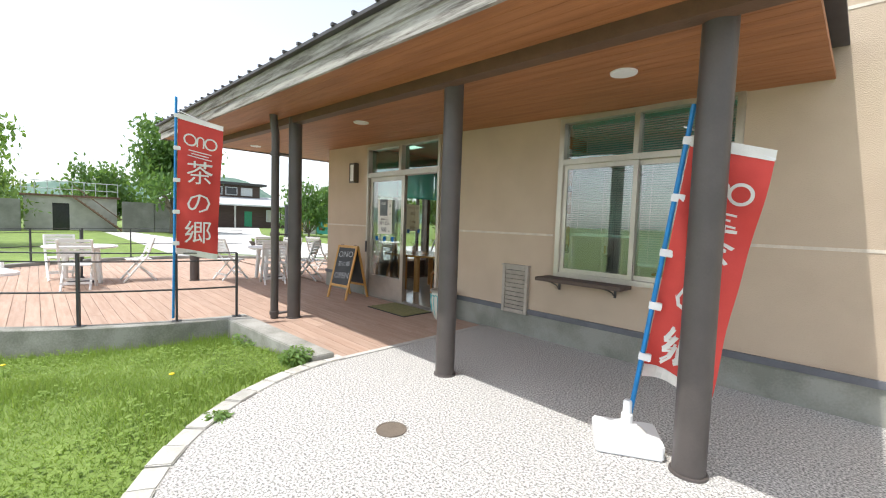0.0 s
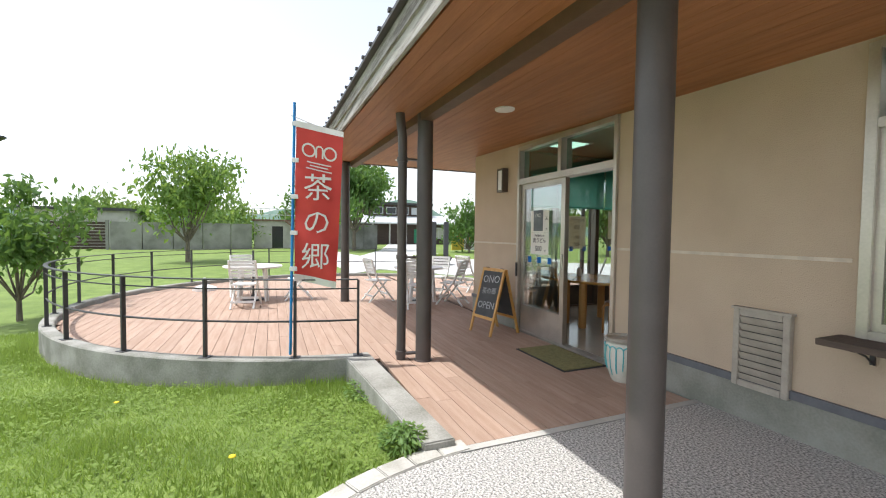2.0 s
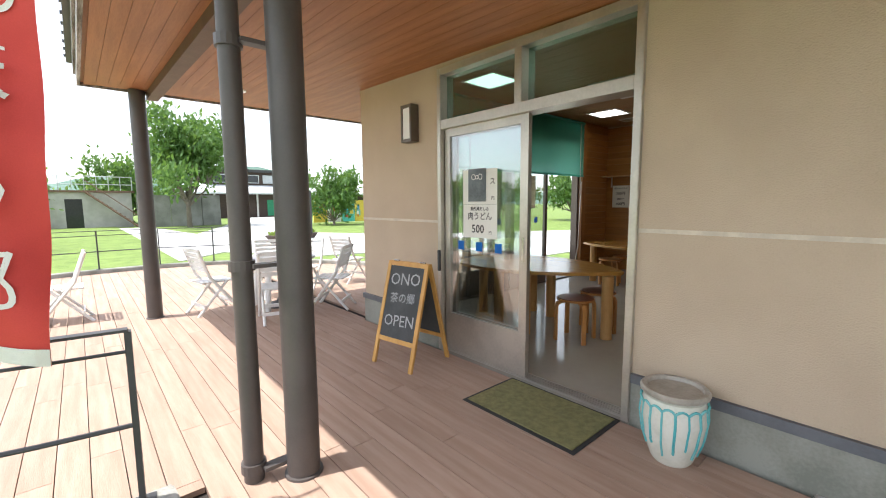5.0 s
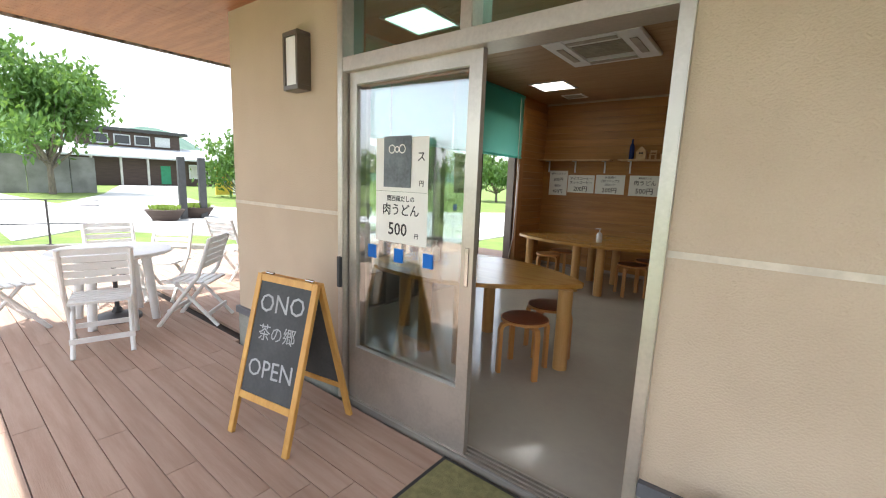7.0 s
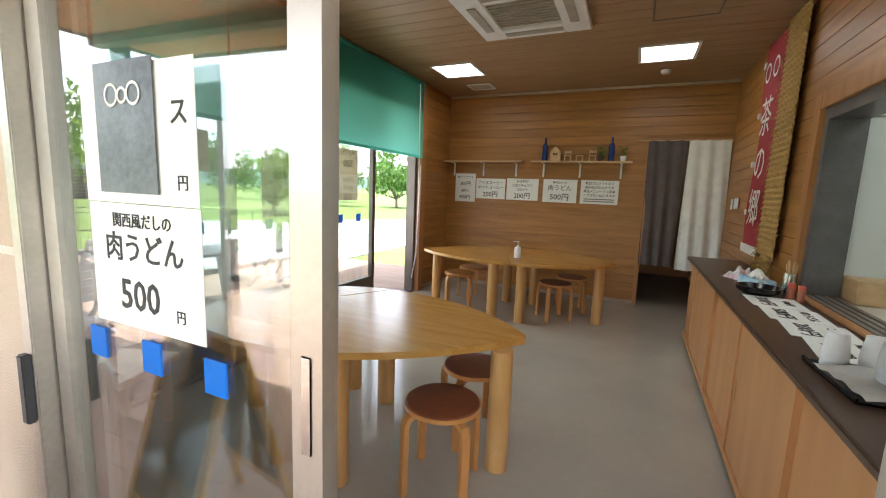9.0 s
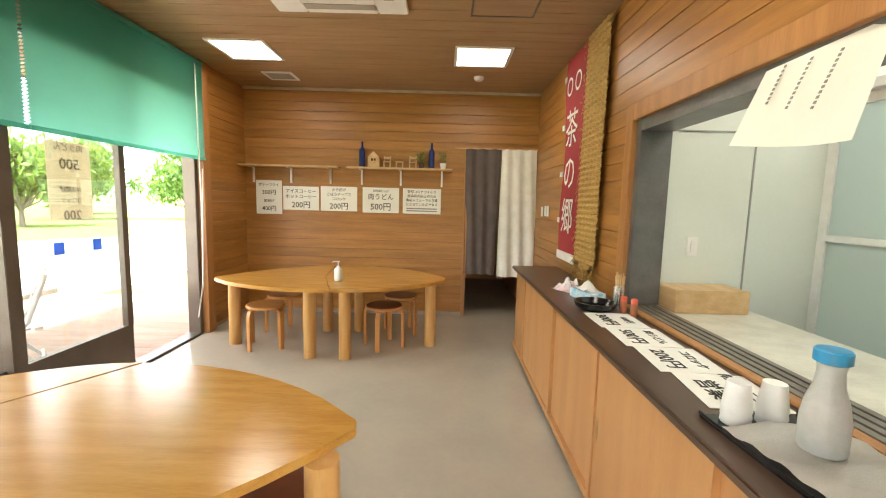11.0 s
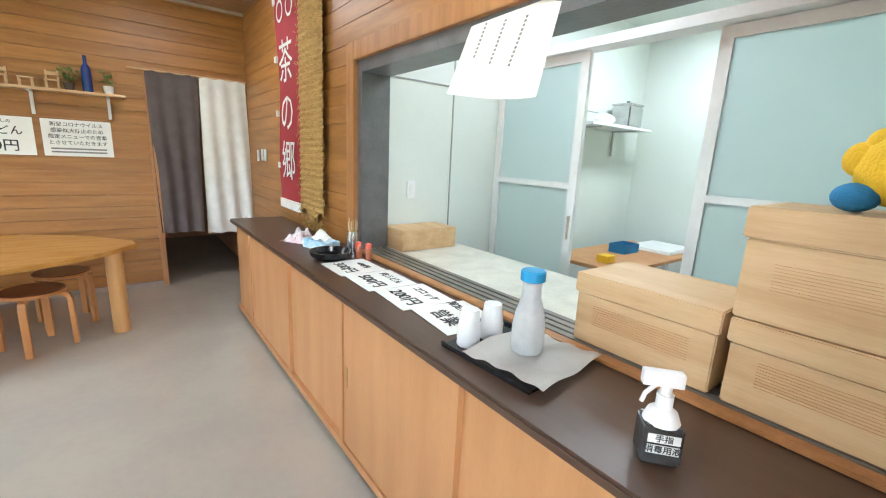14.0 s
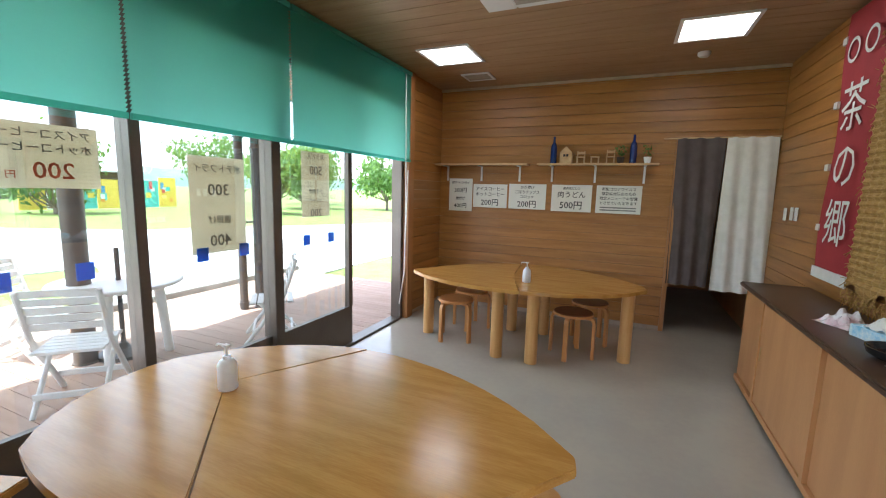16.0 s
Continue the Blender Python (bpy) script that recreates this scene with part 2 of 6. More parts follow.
def glass(name, colour, rough, strength):
    """Thin pane: clear with a mirror gloss by Fresnel, or frosted."""
    m = bpy.data.materials.new(name)
    m.use_nodes = True
    n, l = m.node_tree.nodes, m.node_tree.links
    n.remove(n["Principled BSDF"])
    t, g, f, x = n.new("ShaderNodeBsdfTransparent"), n.new("ShaderNodeBsdfGlossy"), n.new("ShaderNodeLayerWeight"), n.new("ShaderNodeMixShader")
    if rough > 0.1:
        t = n.new("ShaderNodeBsdfTranslucent")
    t.inputs["Color"].default_value = (*colour, 1)
    g.inputs["Roughness"].default_value = rough
    pw = n.new("ShaderNodeMath")
    pw.operation = "POWER"
    l.new(f.outputs["Facing"], pw.inputs[0])
    pw.inputs[1].default_value = 3.0
    gl = n.new("ShaderNodeMath")
    gl.operation = "MULTIPLY_ADD"
    l.new(pw.outputs[0], gl.inputs[0])
    gl.inputs[1].default_value, gl.inputs[2].default_value = 0.75, strength
    l.new(gl.outputs[0], x.inputs[0])
    l.new(t.outputs[0], x.inputs[1])
    l.new(g.outputs[0], x.inputs[2])
    l.new(x.outputs[0], n["Material Output"].inputs[0])
    return m


PANE = glass("window_glass", (0.93, 0.96, 0.95), 0.0, 0.13)
TINT = glass("tinted_glass", (0.55, 0.75, 0.68), 0.0, 0.16)
FROST = glass("frosted_glass", (0.72, 0.78, 0.77), 0.5, 0.05)
CLEAR = glass("clear_bottle", (0.86, 0.9, 0.92), 0.02, 0.06)


def let_through(m, colour, share):
    """Thin leaves and slats pass some light on."""
    n, l = m.node_tree.nodes, m.node_tree.links
    t, x = n.new("ShaderNodeBsdfTranslucent"), n.new("ShaderNodeMixShader")
    t.inputs["Color"].default_value = (*colour, 1)
    x.inputs[0].default_value = share
    l.new(n["Principled BSDF"].outputs[0], x.inputs[1])
    l.new(t.outputs[0], x.inputs[2])
    l.new(x.outputs[0], n["Material Output"].inputs[0])


BACKLIT = mat("backlit_paper", (0.74, 0.7, 0.58), 0.8)
let_through(BACKLIT, (0.75, 0.7, 0.56), 0.5)
let_through(BLUE, (0.02, 0.3, 0.85), 0.35)
let_through(BLIND, (0.3, 0.72, 0.62), 0.6)
let_through(LEAF, (0.3, 0.42, 0.08), 0.4)
let_through(LEAF2, (0.22, 0.36, 0.06), 0.35)
let_through(BLADE, (0.35, 0.48, 0.08), 0.4)


# ---- helpers of shape ----
def box(bm, a, b, m=None):
    x0, y0, z0 = a
    x1, y1, z1 = b
    v = [bm.verts.new(m @ Vector(p) if m else p) for p in ((x0, y0, z0), (x1, y0, z0), (x1, y1, z0), (x0, y1, z0), (x0, y0, z1), (x1, y0, z1), (x1, y1, z1), (x0, y1, z1))]
    for f in ((3, 2, 1, 0), (4, 5, 6, 7), (0, 1, 5, 4), (1, 2, 6, 5), (2, 3, 7, 6), (3, 0, 4, 7)):
        bm.faces.new([v[i] for i in f])


def rod(bm, a, b, r, r2=None, n=12):
    a, b = Vector(a), Vector(b)
    r2 = r if r2 is None else r2
    q = (b - a).to_track_quat("Z", "Y")
    rings = []
    for c, rr in ((a, r), (b, r2)):
        rings.append([bm.verts.new(c + q @ Vector((rr * math.cos(k * math.tau / n), rr * math.sin(k * math.tau / n), 0))) for k in range(n)])
    for k in range(n):
        bm.faces.new((rings[0][k], rings[0][(k + 1) % n], rings[1][(k + 1) % n], rings[1][k]))
    bm.faces.new(rings[0][::-1])
    bm.faces.new(rings[1])


def tube(bm, pts, r, n=8):
    pts = [Vector(p) for p in pts]
    rings, q, last = [], None, None
    for i, p in enumerate(pts):
        d = (pts[min(i + 1, len(pts) - 1)] - pts[max(i - 1, 0)]).normalized()
        q = d.to_track_quat("Z", "Y") if q is None else last.rotation_difference(d) @ q
        last = d
        rings.append([bm.verts.new(p + q @ Vector((r * math.cos(k * math.tau / n), r * math.sin(k * math.tau / n), 0))) for k in range(n)])
    for s, t in zip(rings, rings[1:]):
        for k in range(n):
            bm.faces.new((s[k], s[(k + 1) % n], t[(k + 1) % n], t[k]))
    bm.faces.new(rings[0][::-1])
    bm.faces.new(rings[-1])


def lathe(bm, prof, n=24, at=(0, 0, 0)):
    rings = [[bm.verts.new((at[0] + r * math.cos(k * math.tau / n), at[1] + r * math.sin(k * math.tau / n), at[2] + z)) for k in range(n)] for r, z in prof]
    for s, t in zip(rings, rings[1:]):
        for k in range(n):
            bm.faces.new((s[k], s[(k + 1) % n], t[(k + 1) % n], t[k]))
    bm.faces.new(rings[0][::-1])
    bm.faces.new(rings[-1])


def prism(bm, pts, z0, z1):
    lo, hi = [bm.verts.new((x, y, z0)) for x, y in pts], [bm.verts.new((x, y, z1)) for x, y in pts]
    n = len(pts)
    for k in range(n):
        bm.faces.new((lo[k], lo[(k + 1) % n], hi[(k + 1) % n], hi[k]))
    bm.faces.new(lo[::-1])
    bm.faces.new(hi)


def sheet(bm, f, nu, nv):
    """A grid of points f(u, v), u and v from 0 to 1."""
    g = [[bm.verts.new(f(i / nu, j / nv)) for j in range(nv + 1)] for i in range(nu + 1)]
    for i in range(nu):
        for j in range(nv):
            bm.faces.new((g[i][j], g[i + 1][j], g[i + 1][j + 1], g[i][j + 1]))


def part(name, bm, material, parent=None, label="", bevel=0.0, smooth=False, thick=0.0):
    if bevel:
        bmesh.ops.bevel(bm, geom=bm.edges[:], offset=bevel, segments=2, affect="EDGES", clamp_overlap=True)
    if thick:
        bmesh.ops.solidify(bm, geom=bm.faces[:], thickness=thick)
    bmesh.ops.recalc_face_normals(bm, faces=bm.faces[:])
    me = bpy.data.meshes.new(name)
    bm.to_mesh(me)
    bm.free()
    if smooth:
        me.shade_smooth()
        me.set_sharp_from_angle(angle=radians(40))
    me.materials.append(material)
    ob = new(name, me)
    if parent:
        ob.parent = parent
    if label:
        tagged(ob, label)
    return ob


def boxes(name, items, material, parent=None, label="", bevel=0.0):
    bm = bmesh.new()
    for a, b in items:
        box(bm, a, b)
    return part(name, bm, material, parent, label, bevel)


def cyl(name, a, b, r, material, parent=None, label="", r2=None, n=16):
    bm = bmesh.new()
    rod(bm, a, b, r, r2, n)
    return part(name, bm, material, parent, label, smooth=True)


def spun(name, prof, material, parent=None, label="", n=24, at=(0, 0, 0)):
    bm = bmesh.new()
    lathe(bm, prof, n, at)
    return part(name, bm, material, parent, label, smooth=True)


def thing(name, m, label, category, group="", kind=""):
    ob = new(name)
    ob.empty_display_size = 0.1
    ob.matrix_world = m
    return tagged(ob, label, category, group, kind)


def solo(ob, label, category, group="", kind=""):
    return tagged(ob, label, category, group, kind)


def words(parent, text, size, m, material, name="lettering", squash=1.0):
    """Built-in letters as a flat mesh, centred on m, reading along its x axis."""
    cu = bpy.data.curves.new(name, "FONT")
    cu.body, cu.size, cu.align_x, cu.align_y, cu.extrude, cu.resolution_u = text, size, "CENTER", "CENTER", 0.0006, 2
    cu.offset = 0.0 if size > 0.2 or material == CHALK else 0.01 * size
    tmp = bpy.data.objects.new(name, cu)
    scene.collection.objects.link(tmp)
    bpy.context.view_layer.update()
    me = bpy.data.meshes.new_from_object(tmp.evaluated_get(bpy.context.evaluated_depsgraph_get()))
    bpy.data.objects.remove(tmp)
    me.materials.clear()
    me.materials.append(material)
    ob = new(name, me)
    ob.parent = parent
    ob.matrix_local = m @ Matrix.Diagonal((squash, 1, 1, 1))
    return ob


# ---- structure: sizes ----
Y0, Y1 = 5.53, 5.70      # front wall, outer and inner face
XW, XI = -7.0, -6.88     # west wall
YB, XR, ZC = 11.2, -3.04, 2.93
DX0, DX1 = -5.58, -3.70  # entrance frame
CX, CY, CR = -9.3, 3.6, 4.5  # round terrace


def soffit_z(x):
    return 2.53 - 0.03 * x


def stru(ob, label, category):
    return tagged(ob, label, category, kind="structure")


stru(boxes("wall_south", [((XW, Y0, 0.3), (DX0, Y1, 3.1)), ((DX1, Y0, 0.3), (-1.76, Y1, 3.1)), ((-0.04, Y0, 0.3), (0.45, Y1, 3.1)), ((-1.76, Y0, 0.3), (-0.04, Y1, 0.78)), ((-1.76, Y0, 2.55), (-0.04, Y1, 3.1)), ((DX0, Y0, 2.64), (DX1, Y1, 3.1)), ((0.45, Y0, 0.3), (4.5, Y1, 5.6))], STUCCO), "beige rough stucco front wall of the building", "wall")
stru(boxes("plinth", [((XW - 0.01, Y0 - 0.012, -0.3), (DX0, Y1, 0.27)), ((DX1, Y0 - 0.012, -0.3), (4.5, Y1, 0.27))], PLINTH), "grey weathered concrete base of the wall", "plinth")
stru(boxes("base_flashing", [((XW - 0.02, Y0 - 0.03, 0.272), (DX0 - 0.002, Y0 + 0.05, 0.33)), ((DX1 + 0.002, Y0 - 0.03, 0.272), (4.5, Y0 + 0.05, 0.33))], mat("slate_flashing", (0.13, 0.135, 0.15), 0.5)), "dark slate metal strip above the wall base", "trim")
stru(boxes("wall_joint", [((XW, Y0 - 0.004, 1.235), (DX0, Y0 + 0.01, 1.26)), ((DX1, Y0 - 0.004, 1.235), (-1.8, Y0 + 0.01, 1.26)), ((0.0, Y0 - 0.004, 1.235), (4.5, Y0 + 0.01, 1.26)), ((0.46, Y0 - 0.004, 3.0), (4.5, Y0 + 0.01, 3.025))], mat("joint_sealant", (0.66, 0.6, 0.5), 0.8)), "pale sealant joint across the stucco wall", "trim")
stru(boxes("wall_west", [((XW, Y1 + 0.002, -0.2), (XI, 5.95, 3.1)), ((XW, 10.34, -0.2), (XI, YB + 0.15, 3.1)), ((XW, 5.95, 2.55), (XI, 10.34, 3.1))], STUCCO), "beige stucco wall around the glazed front", "wall")
stru(boxes("wall_north", [((-6.88, YB + 0.02, -0.1), (-3.94, YB + 0.15, 3.1)), ((-3.94, YB + 0.02, 2.2), (XR, YB + 0.15, 3.1)), ((XR, YB + 0.02, -0.1), (0.4, YB + 0.15, 3.1))], CEDAR), "inner wall behind the cedar boarding", "wall")
stru(boxes("wall_east", [((XR + 0.02, Y1, -0.1), (XR + 0.15, YB + 0.02, 0.893)), ((XR + 0.02, Y1, 2.05), (XR + 0.15, YB + 0.02, 3.1)), ((XR + 0.02, 8.33, 0.893), (XR + 0.15, YB + 0.02, 2.05)), ((XR + 0.02, Y1, 0.893), (XR + 0.15, 5.86, 2.05))], CEDAR), "inner wall with the serving hatch", "wall")
stru(boxes("floor", [((-6.88, Y1, -0.12), (XR + 0.02, YB + 0.02, 0)), ((-3.94, YB + 0.02, -0.12), (XR, 14.0, 0)), ((DX0, Y0, -0.12), (DX1, Y1, 0.0)), ((XR + 0.02, Y1, -0.12), (0.4, YB, 0.0))], VINYL), "glossy greige vinyl floor", "floor")
bm = bmesh.new()
for k in range(31):
    y = Y1 + k * 0.18
    box(bm, (XI, y + 0.003, ZC), (XR + 0.02, min(y + 0.177, YB + 0.02), ZC + 0.02))
box(bm, (-7.0, Y0, ZC + 0.012), (0.4, YB + 0.15, ZC + 0.1))
stru(part("ceiling", bm, CEILING), "brown boarded ceiling of the dining room", "ceiling")
stru(boxes("corridor_wall", [((-4.1, YB + 0.15, 0), (-3.94, 14, 2.6)), ((XR, YB + 0.15, 0), (XR + 0.1, 14, 2.6)), ((-4.1, 14, 0), (XR + 0.1, 14.1, 2.6)), ((-4.1, YB + 0.15, 2.6), (XR + 0.1, 14.1, 2.7))], CABINET), "dim passage behind the doorway curtain", "wall")
stru(boxes("roof_back", [((XW, Y0, 3.1), (0.45, YB + 0.15, 3.2)), ((0.4, Y1, -0.1), (0.5, YB + 0.1, 3.1))], ROOFING), "dark metal roof over the building", "roof")
# eaves: soffit boards, beam, fascia, roof edge
bm = bmesh.new()
YE, XE = 3.05, -8.95


def slope_box(bm, x0, x1, y0, y1, dz0, dz1):
    v = [bm.verts.new((x, y, soffit_z(x) + dz)) for dz in (dz0, dz1) for x, y in ((x0, y0), (x1, y0), (x1, y1), (x0, y1))]
    for f in ((3, 2, 1, 0), (4, 5, 6, 7), (0, 1, 5, 4), (1, 2, 6, 5), (2, 3, 7, 6), (3, 0, 4, 7)):
        bm.faces.new([v[i] for i in f])


k = 0
y = YE + 0.03
while y < Y0:
    slope_box(bm, XW - (Y0 - y) * 0.8, 0.5, y + 0.0015, min(y + 0.1035, Y0), 0, 0.02)
    y += 0.105
x = XE + 0.03
while x < XW:
    slope_box(bm, x + 0.0015, min(x + 0.1035, XW), max(YE + 0.03, Y0 - (XW - x) / 0.8), 11.5, 0.001, 0.02)
    x += 0.105
slope_box(bm, XE, 0.5, YE, Y0, 0.022, 0.04)
slope_box(bm, XE, XW, Y0, 11.5, 0.022, 0.04)
stru(part("ceiling_eaves", bm, SOFFIT), "reddish cedar boarded soffit under the eaves", "ceiling")
bm = bmesh.new()
slope_box(bm, XE, 0.5, 3.66, 3.78, -0.09, 0.0)
stru(part("eaves_beam", bm, mat("beam_brown", (0.12, 0.065, 0.035), 0.6)), "dark brown beam under the soffit", "beam")
for dz0, dz1, o, nm in ((-0.02, 0.1, 0.0, "lower"), (0.103, 0.23, -0.02, "upper")):
    bm = bmesh.new()
    slope_box(bm, XE + o, 0.52, YE - 0.03 + o, YE + 0.0 + o, dz0, dz1)
    slope_box(bm, XE - 0.03 + o, XE + o, YE - 0.03 + o, 11.5, dz0, dz1)
    stru(part("fascia", bm, FASCIA), "weathered grey-white wooden fascia board, paint flaking", "fascia")
bm = bmesh.new()
slope_box(bm, XE - 0.1, 0.56, YE - 0.1, Y0, 0.232, 0.26)
slope_box(bm, XE - 0.1, XW, Y0, 11.5, 0.232, 0.26)
for i in range(32):
    x = 0.4 - i * 0.3
    slope_box(bm, x - 0.015, x + 0.015, YE - 0.115, Y0, 0.26, 0.285)
stru(part("roof_edge", bm, ROOFING), "dark standing-seam metal roof edge", "roof")

# ---- ground ----
def ground_z(x, y):
    d = math.hypot(x - CX, y - CY)
    near = max(0.0, min(1.0, (x + 5.6) / 2.6))
    base = -0.24 + 0.22 * near
    if y > 5:
        base = -0.3
    if x > -7 and y > 3.2:
        base = -0.3
    return base if d < 30 else -0.3


def steps(lo, hi, fine0, fine1, n):
    out = [lo * (1 - k / 12) ** 2 + fine0 * (1 - (1 - k / 12) ** 2) for k in range(12)]
    out += [fine0 + (fine1 - fine0) * k / n for k in range(n)]
    return out + [fine1 + (hi - fine1) * (k / 12) ** 2 for k in range(13)]


bm = bmesh.new()
gx, gy = steps(-900, 500, -9, 2, 44), steps(-700, 700, -3, 6, 36)
grid = [[bm.verts.new((x, y, ground_z(x, y))) for y in gy] for x in gx]
for i in range(len(gx) - 1):
    for j in range(len(gy) - 1):
        bm.faces.new((grid[i][j], grid[i + 1][j], grid[i + 1][j + 1], grid[i][j + 1]))
stru(part("ground", bm, GRASSMAT), "green clover and grass lawn", "lawn")
PX, PY, PR = -0.65, 3.5, 2.1
arc = [(PX + PR * math.cos(a), PY + PR * math.sin(a)) for a in (radians(184 + 3 * k) for k in range(24))]
bm = bmesh.new()
prism(bm, [(-2.72, 5.6)] + [(-2.72, 3.34)] + arc + [(arc[-1][0], -6), (9, -6), (9, 5.6)], -0.3, 0.0)
stru(part("pavement", bm, GRAVEL), "pale washed-gravel pavement beside the entrance", "pavement")
stru(boxes("deck_edging", [((-2.79, 3.3, -0.2), (-2.715, 5.52, 0.006))], PALE_CONC, bevel=0.006), "pale concrete strip between deck and pavement", "kerb")
# round terrace body, rim and side kerb
ring = [(CX + (CR - 0.02) * math.cos(radians(a)), CY + (CR - 0.02) * math.sin(radians(a))) for a in range(-7, -260, -5)]
bm = bmesh.new()
prism(bm, ring[::-1] + [], -0.4, -0.07)
stru(part("terrace_base", bm, mat("deck_underside", (0.05, 0.04, 0.035), 0.9)), "dark underside of the terrace deck", "floor")
boxes_deck = stru(boxes("deck_joists", [((-7.2, 3.2, -0.4), (-2.79, 5.52, -0.04)), ((-10.2, 5.0, -0.4), (-7.0, 11.9, -0.04))], mat("joist_wood", (0.05, 0.04, 0.035), 0.9)), "dark joists under the deck", "floor")
bm = bmesh.new()
sec = ((CR - 0.02, -0.4), (CR + 0.14, -0.4), (CR + 0.14, 0.07), (CR + 0.125, 0.085), (CR - 0.005, 0.085), (CR - 0.02, 0.07))
rows = []
for a in range(-7, -262, -3):
    c, s = math.cos(radians(a)), math.sin(radians(a))
    rows.append([bm.verts.new((CX + r * c, CY + r * s, z)) for r, z in sec])
for p, q in zip(rows, rows[1:]):
    for k in range(6):
        bm.faces.new((p[k], p[(k + 1) % 6], q[(k + 1) % 6], q[k]))
bm.faces.new(rows[0])
bm.faces.new(rows[-1][::-1])
stru(part("terrace_rim", bm, CONCRETE), "curved mossy concrete rim of the round terrace", "kerb")
bm = bmesh.new()
v = [bm.verts.new(p) for p in ((-4.85, 2.9, -0.4), (-2.8, 3.08, -0.4), (-2.8, 3.3, -0.4), (-4.85, 3.17, -0.4), (-4.85, 2.9, 0.085), (-2.8, 3.08, 0.06), (-2.8, 3.3, 0.06), (-4.85, 3.17, 0.085))]
for f in ((3, 2, 1, 0), (4, 5, 6, 7), (0, 1, 5, 4), (1, 2, 6, 5), (2, 3, 7, 6), (3, 0, 4, 7)):
    bm.faces.new([v[i] for i in f])
stru(part("deck_kerb", bm, CONCRETE, bevel=0.01), "grey concrete kerb along the deck", "kerb")
stru(boxes("terrace_step_edge", [((-10.35, 8.2, -0.4), (-10.1, 11.9, 0.08))], CONCRETE, bevel=0.01), "concrete edge of the terrace beside the path", "kerb")
# far paths
for nm, pts in (("path", [(-14.4, -3), (-16, 4), (-19, 6.8), (-15.5, 9.0), (-15.0, 11), (-10.4, 9), (-10.4, 26), (-16, 26), (-22, 16), (-26, 13.5), (-38, 16), (-60, 24), (-60, 18), (-40, 12), (-30, 8), (-30, 0), (-27, -1), (-22, -8), (-18, -12)]), ("path", [(-41, -1), (-41, 7), (-30, 8), (-30, 3)]), ("path", [(-10.2, -3.4), (-11.2, -3.2), (-14, -9), (-13, -10)])):
    bm = bmesh.new()
    prism(bm, pts, -0.32, -0.27)
    stru(part(nm, bm, PATHMAT), "pale paved path crossing the lawn", "path")
# ---- outside things ----
def column(x, y, label):
    t = thing("column", pose(x, y, 0), label, "column", "round eaves columns")
    cyl("shaft", (0, 0, -0.2), (0, 0, soffit_z(x) - 0.01), 0.085, STEEL_BROWN, t, n=28)
    spun("base_collar", [(0.088, 0), (0.1, 0.0), (0.098, 0.012), (0.088, 0.014)], STEEL_BROWN, t, n=28)
    return t


for x, y, w in ((0.13, 3.83, "beside the red banner"), (-1.82, 3.84, "on the gravel pavement"), (-4.63, 3.73, "on the deck beside a downpipe"), (-8.85, 3.56, "on the round terrace"), (-8.7, 7.75, "outside the glazed front"), (-8.75, 9.75, "at the terrace end")):
    column(x, y, "dark brown painted round steel column " + w)
for x, y in ((-4.74, 3.51), (-8.85, 9.55)):
    dp = thing("downpipe", pose(x, y, 0), "dark brown rainwater downpipe beside a column", "downpipe")
    top = soffit_z(x)
    bm = bmesh.new()
    tube(bm, [(0, 0, -0.05), (0, 0, top - 0.25), (0.0, -0.02, top - 0.12), (0, -0.03, top)], 0.05, 16)
    part("pipe", bm, STEEL_BROWN, dp, smooth=True)
    for z in (0.05, 1.1, 2.15):
        bm = bmesh.new()
        lathe(bm, [(0.052, z), (0.062, z), (0.062, z + 0.05), (0.052, z + 0.05)], 16)
        box(bm, (0.03, 0.03, z + 0.015), (0.09, 0.19, z + 0.035))
        part("bracket", bm, STEEL_BROWN, dp)

# railing on the rim
rail = thing("terrace_railing", pose(CX, CY, 0), "dark grey steel railing round the terrace, slightly rusty", "railing")
RR = CR + 0.06
for z in (0.885, 0.46):
    bm = bmesh.new()
    if z > 0.8:
        rows = []
        for a in range(-7, -212, -3):
            c, s = math.cos(radians(a)), math.sin(radians(a))
            rows.append([bm.verts.new(((RR + r) * c, (RR + r) * s, zz)) for r, zz in ((-0.025, z), (0.025, z), (0.025, z + 0.012), (-0.025, z + 0.012))])
        for p, q in zip(rows, rows[1:]):
            for k in range(4):
                bm.faces.new((p[k], p[(k + 1) % 4], q[(k + 1) % 4], q[k]))
        bm.faces.new(rows[0])
        bm.faces.new(rows[-1][::-1])
        part("top_rail", bm, DARK_METAL, rail)
        bm = bmesh.new()
        tube(bm, [(RR * math.cos(radians(a)), RR * math.sin(radians(a)), z - 0.09) for a in range(-7, -212, -4)], 0.008, 6)
        part("rod", bm, DARK_METAL, rail)
    else:
        tube(bm, [(RR * math.cos(radians(a)), RR * math.sin(radians(a)), z) for a in range(-7, -212, -4)], 0.011, 6)
        part("middle_rail", bm, DARK_METAL, rail)
for a in [-7, -15, -26.5, -39, -53] + [-53 - 13.5 * k for k in range(1, 12)]:
    c, s = math.cos(radians(a)), math.sin(radians(a))
    m = Matrix.Translation((RR * c, RR * s, 0)) @ Matrix.Rotation(radians(a), 4, "Z")
    bm = bmesh.new()
    box(bm, (-0.022, -0.012, 0.07), (0.022, 0.012, 0.886), m)
    box(bm, (-0.05, -0.05, 0.08), (0.05, 0.05, 0.092), m)
    part("post", bm, DARK_METAL, rail)


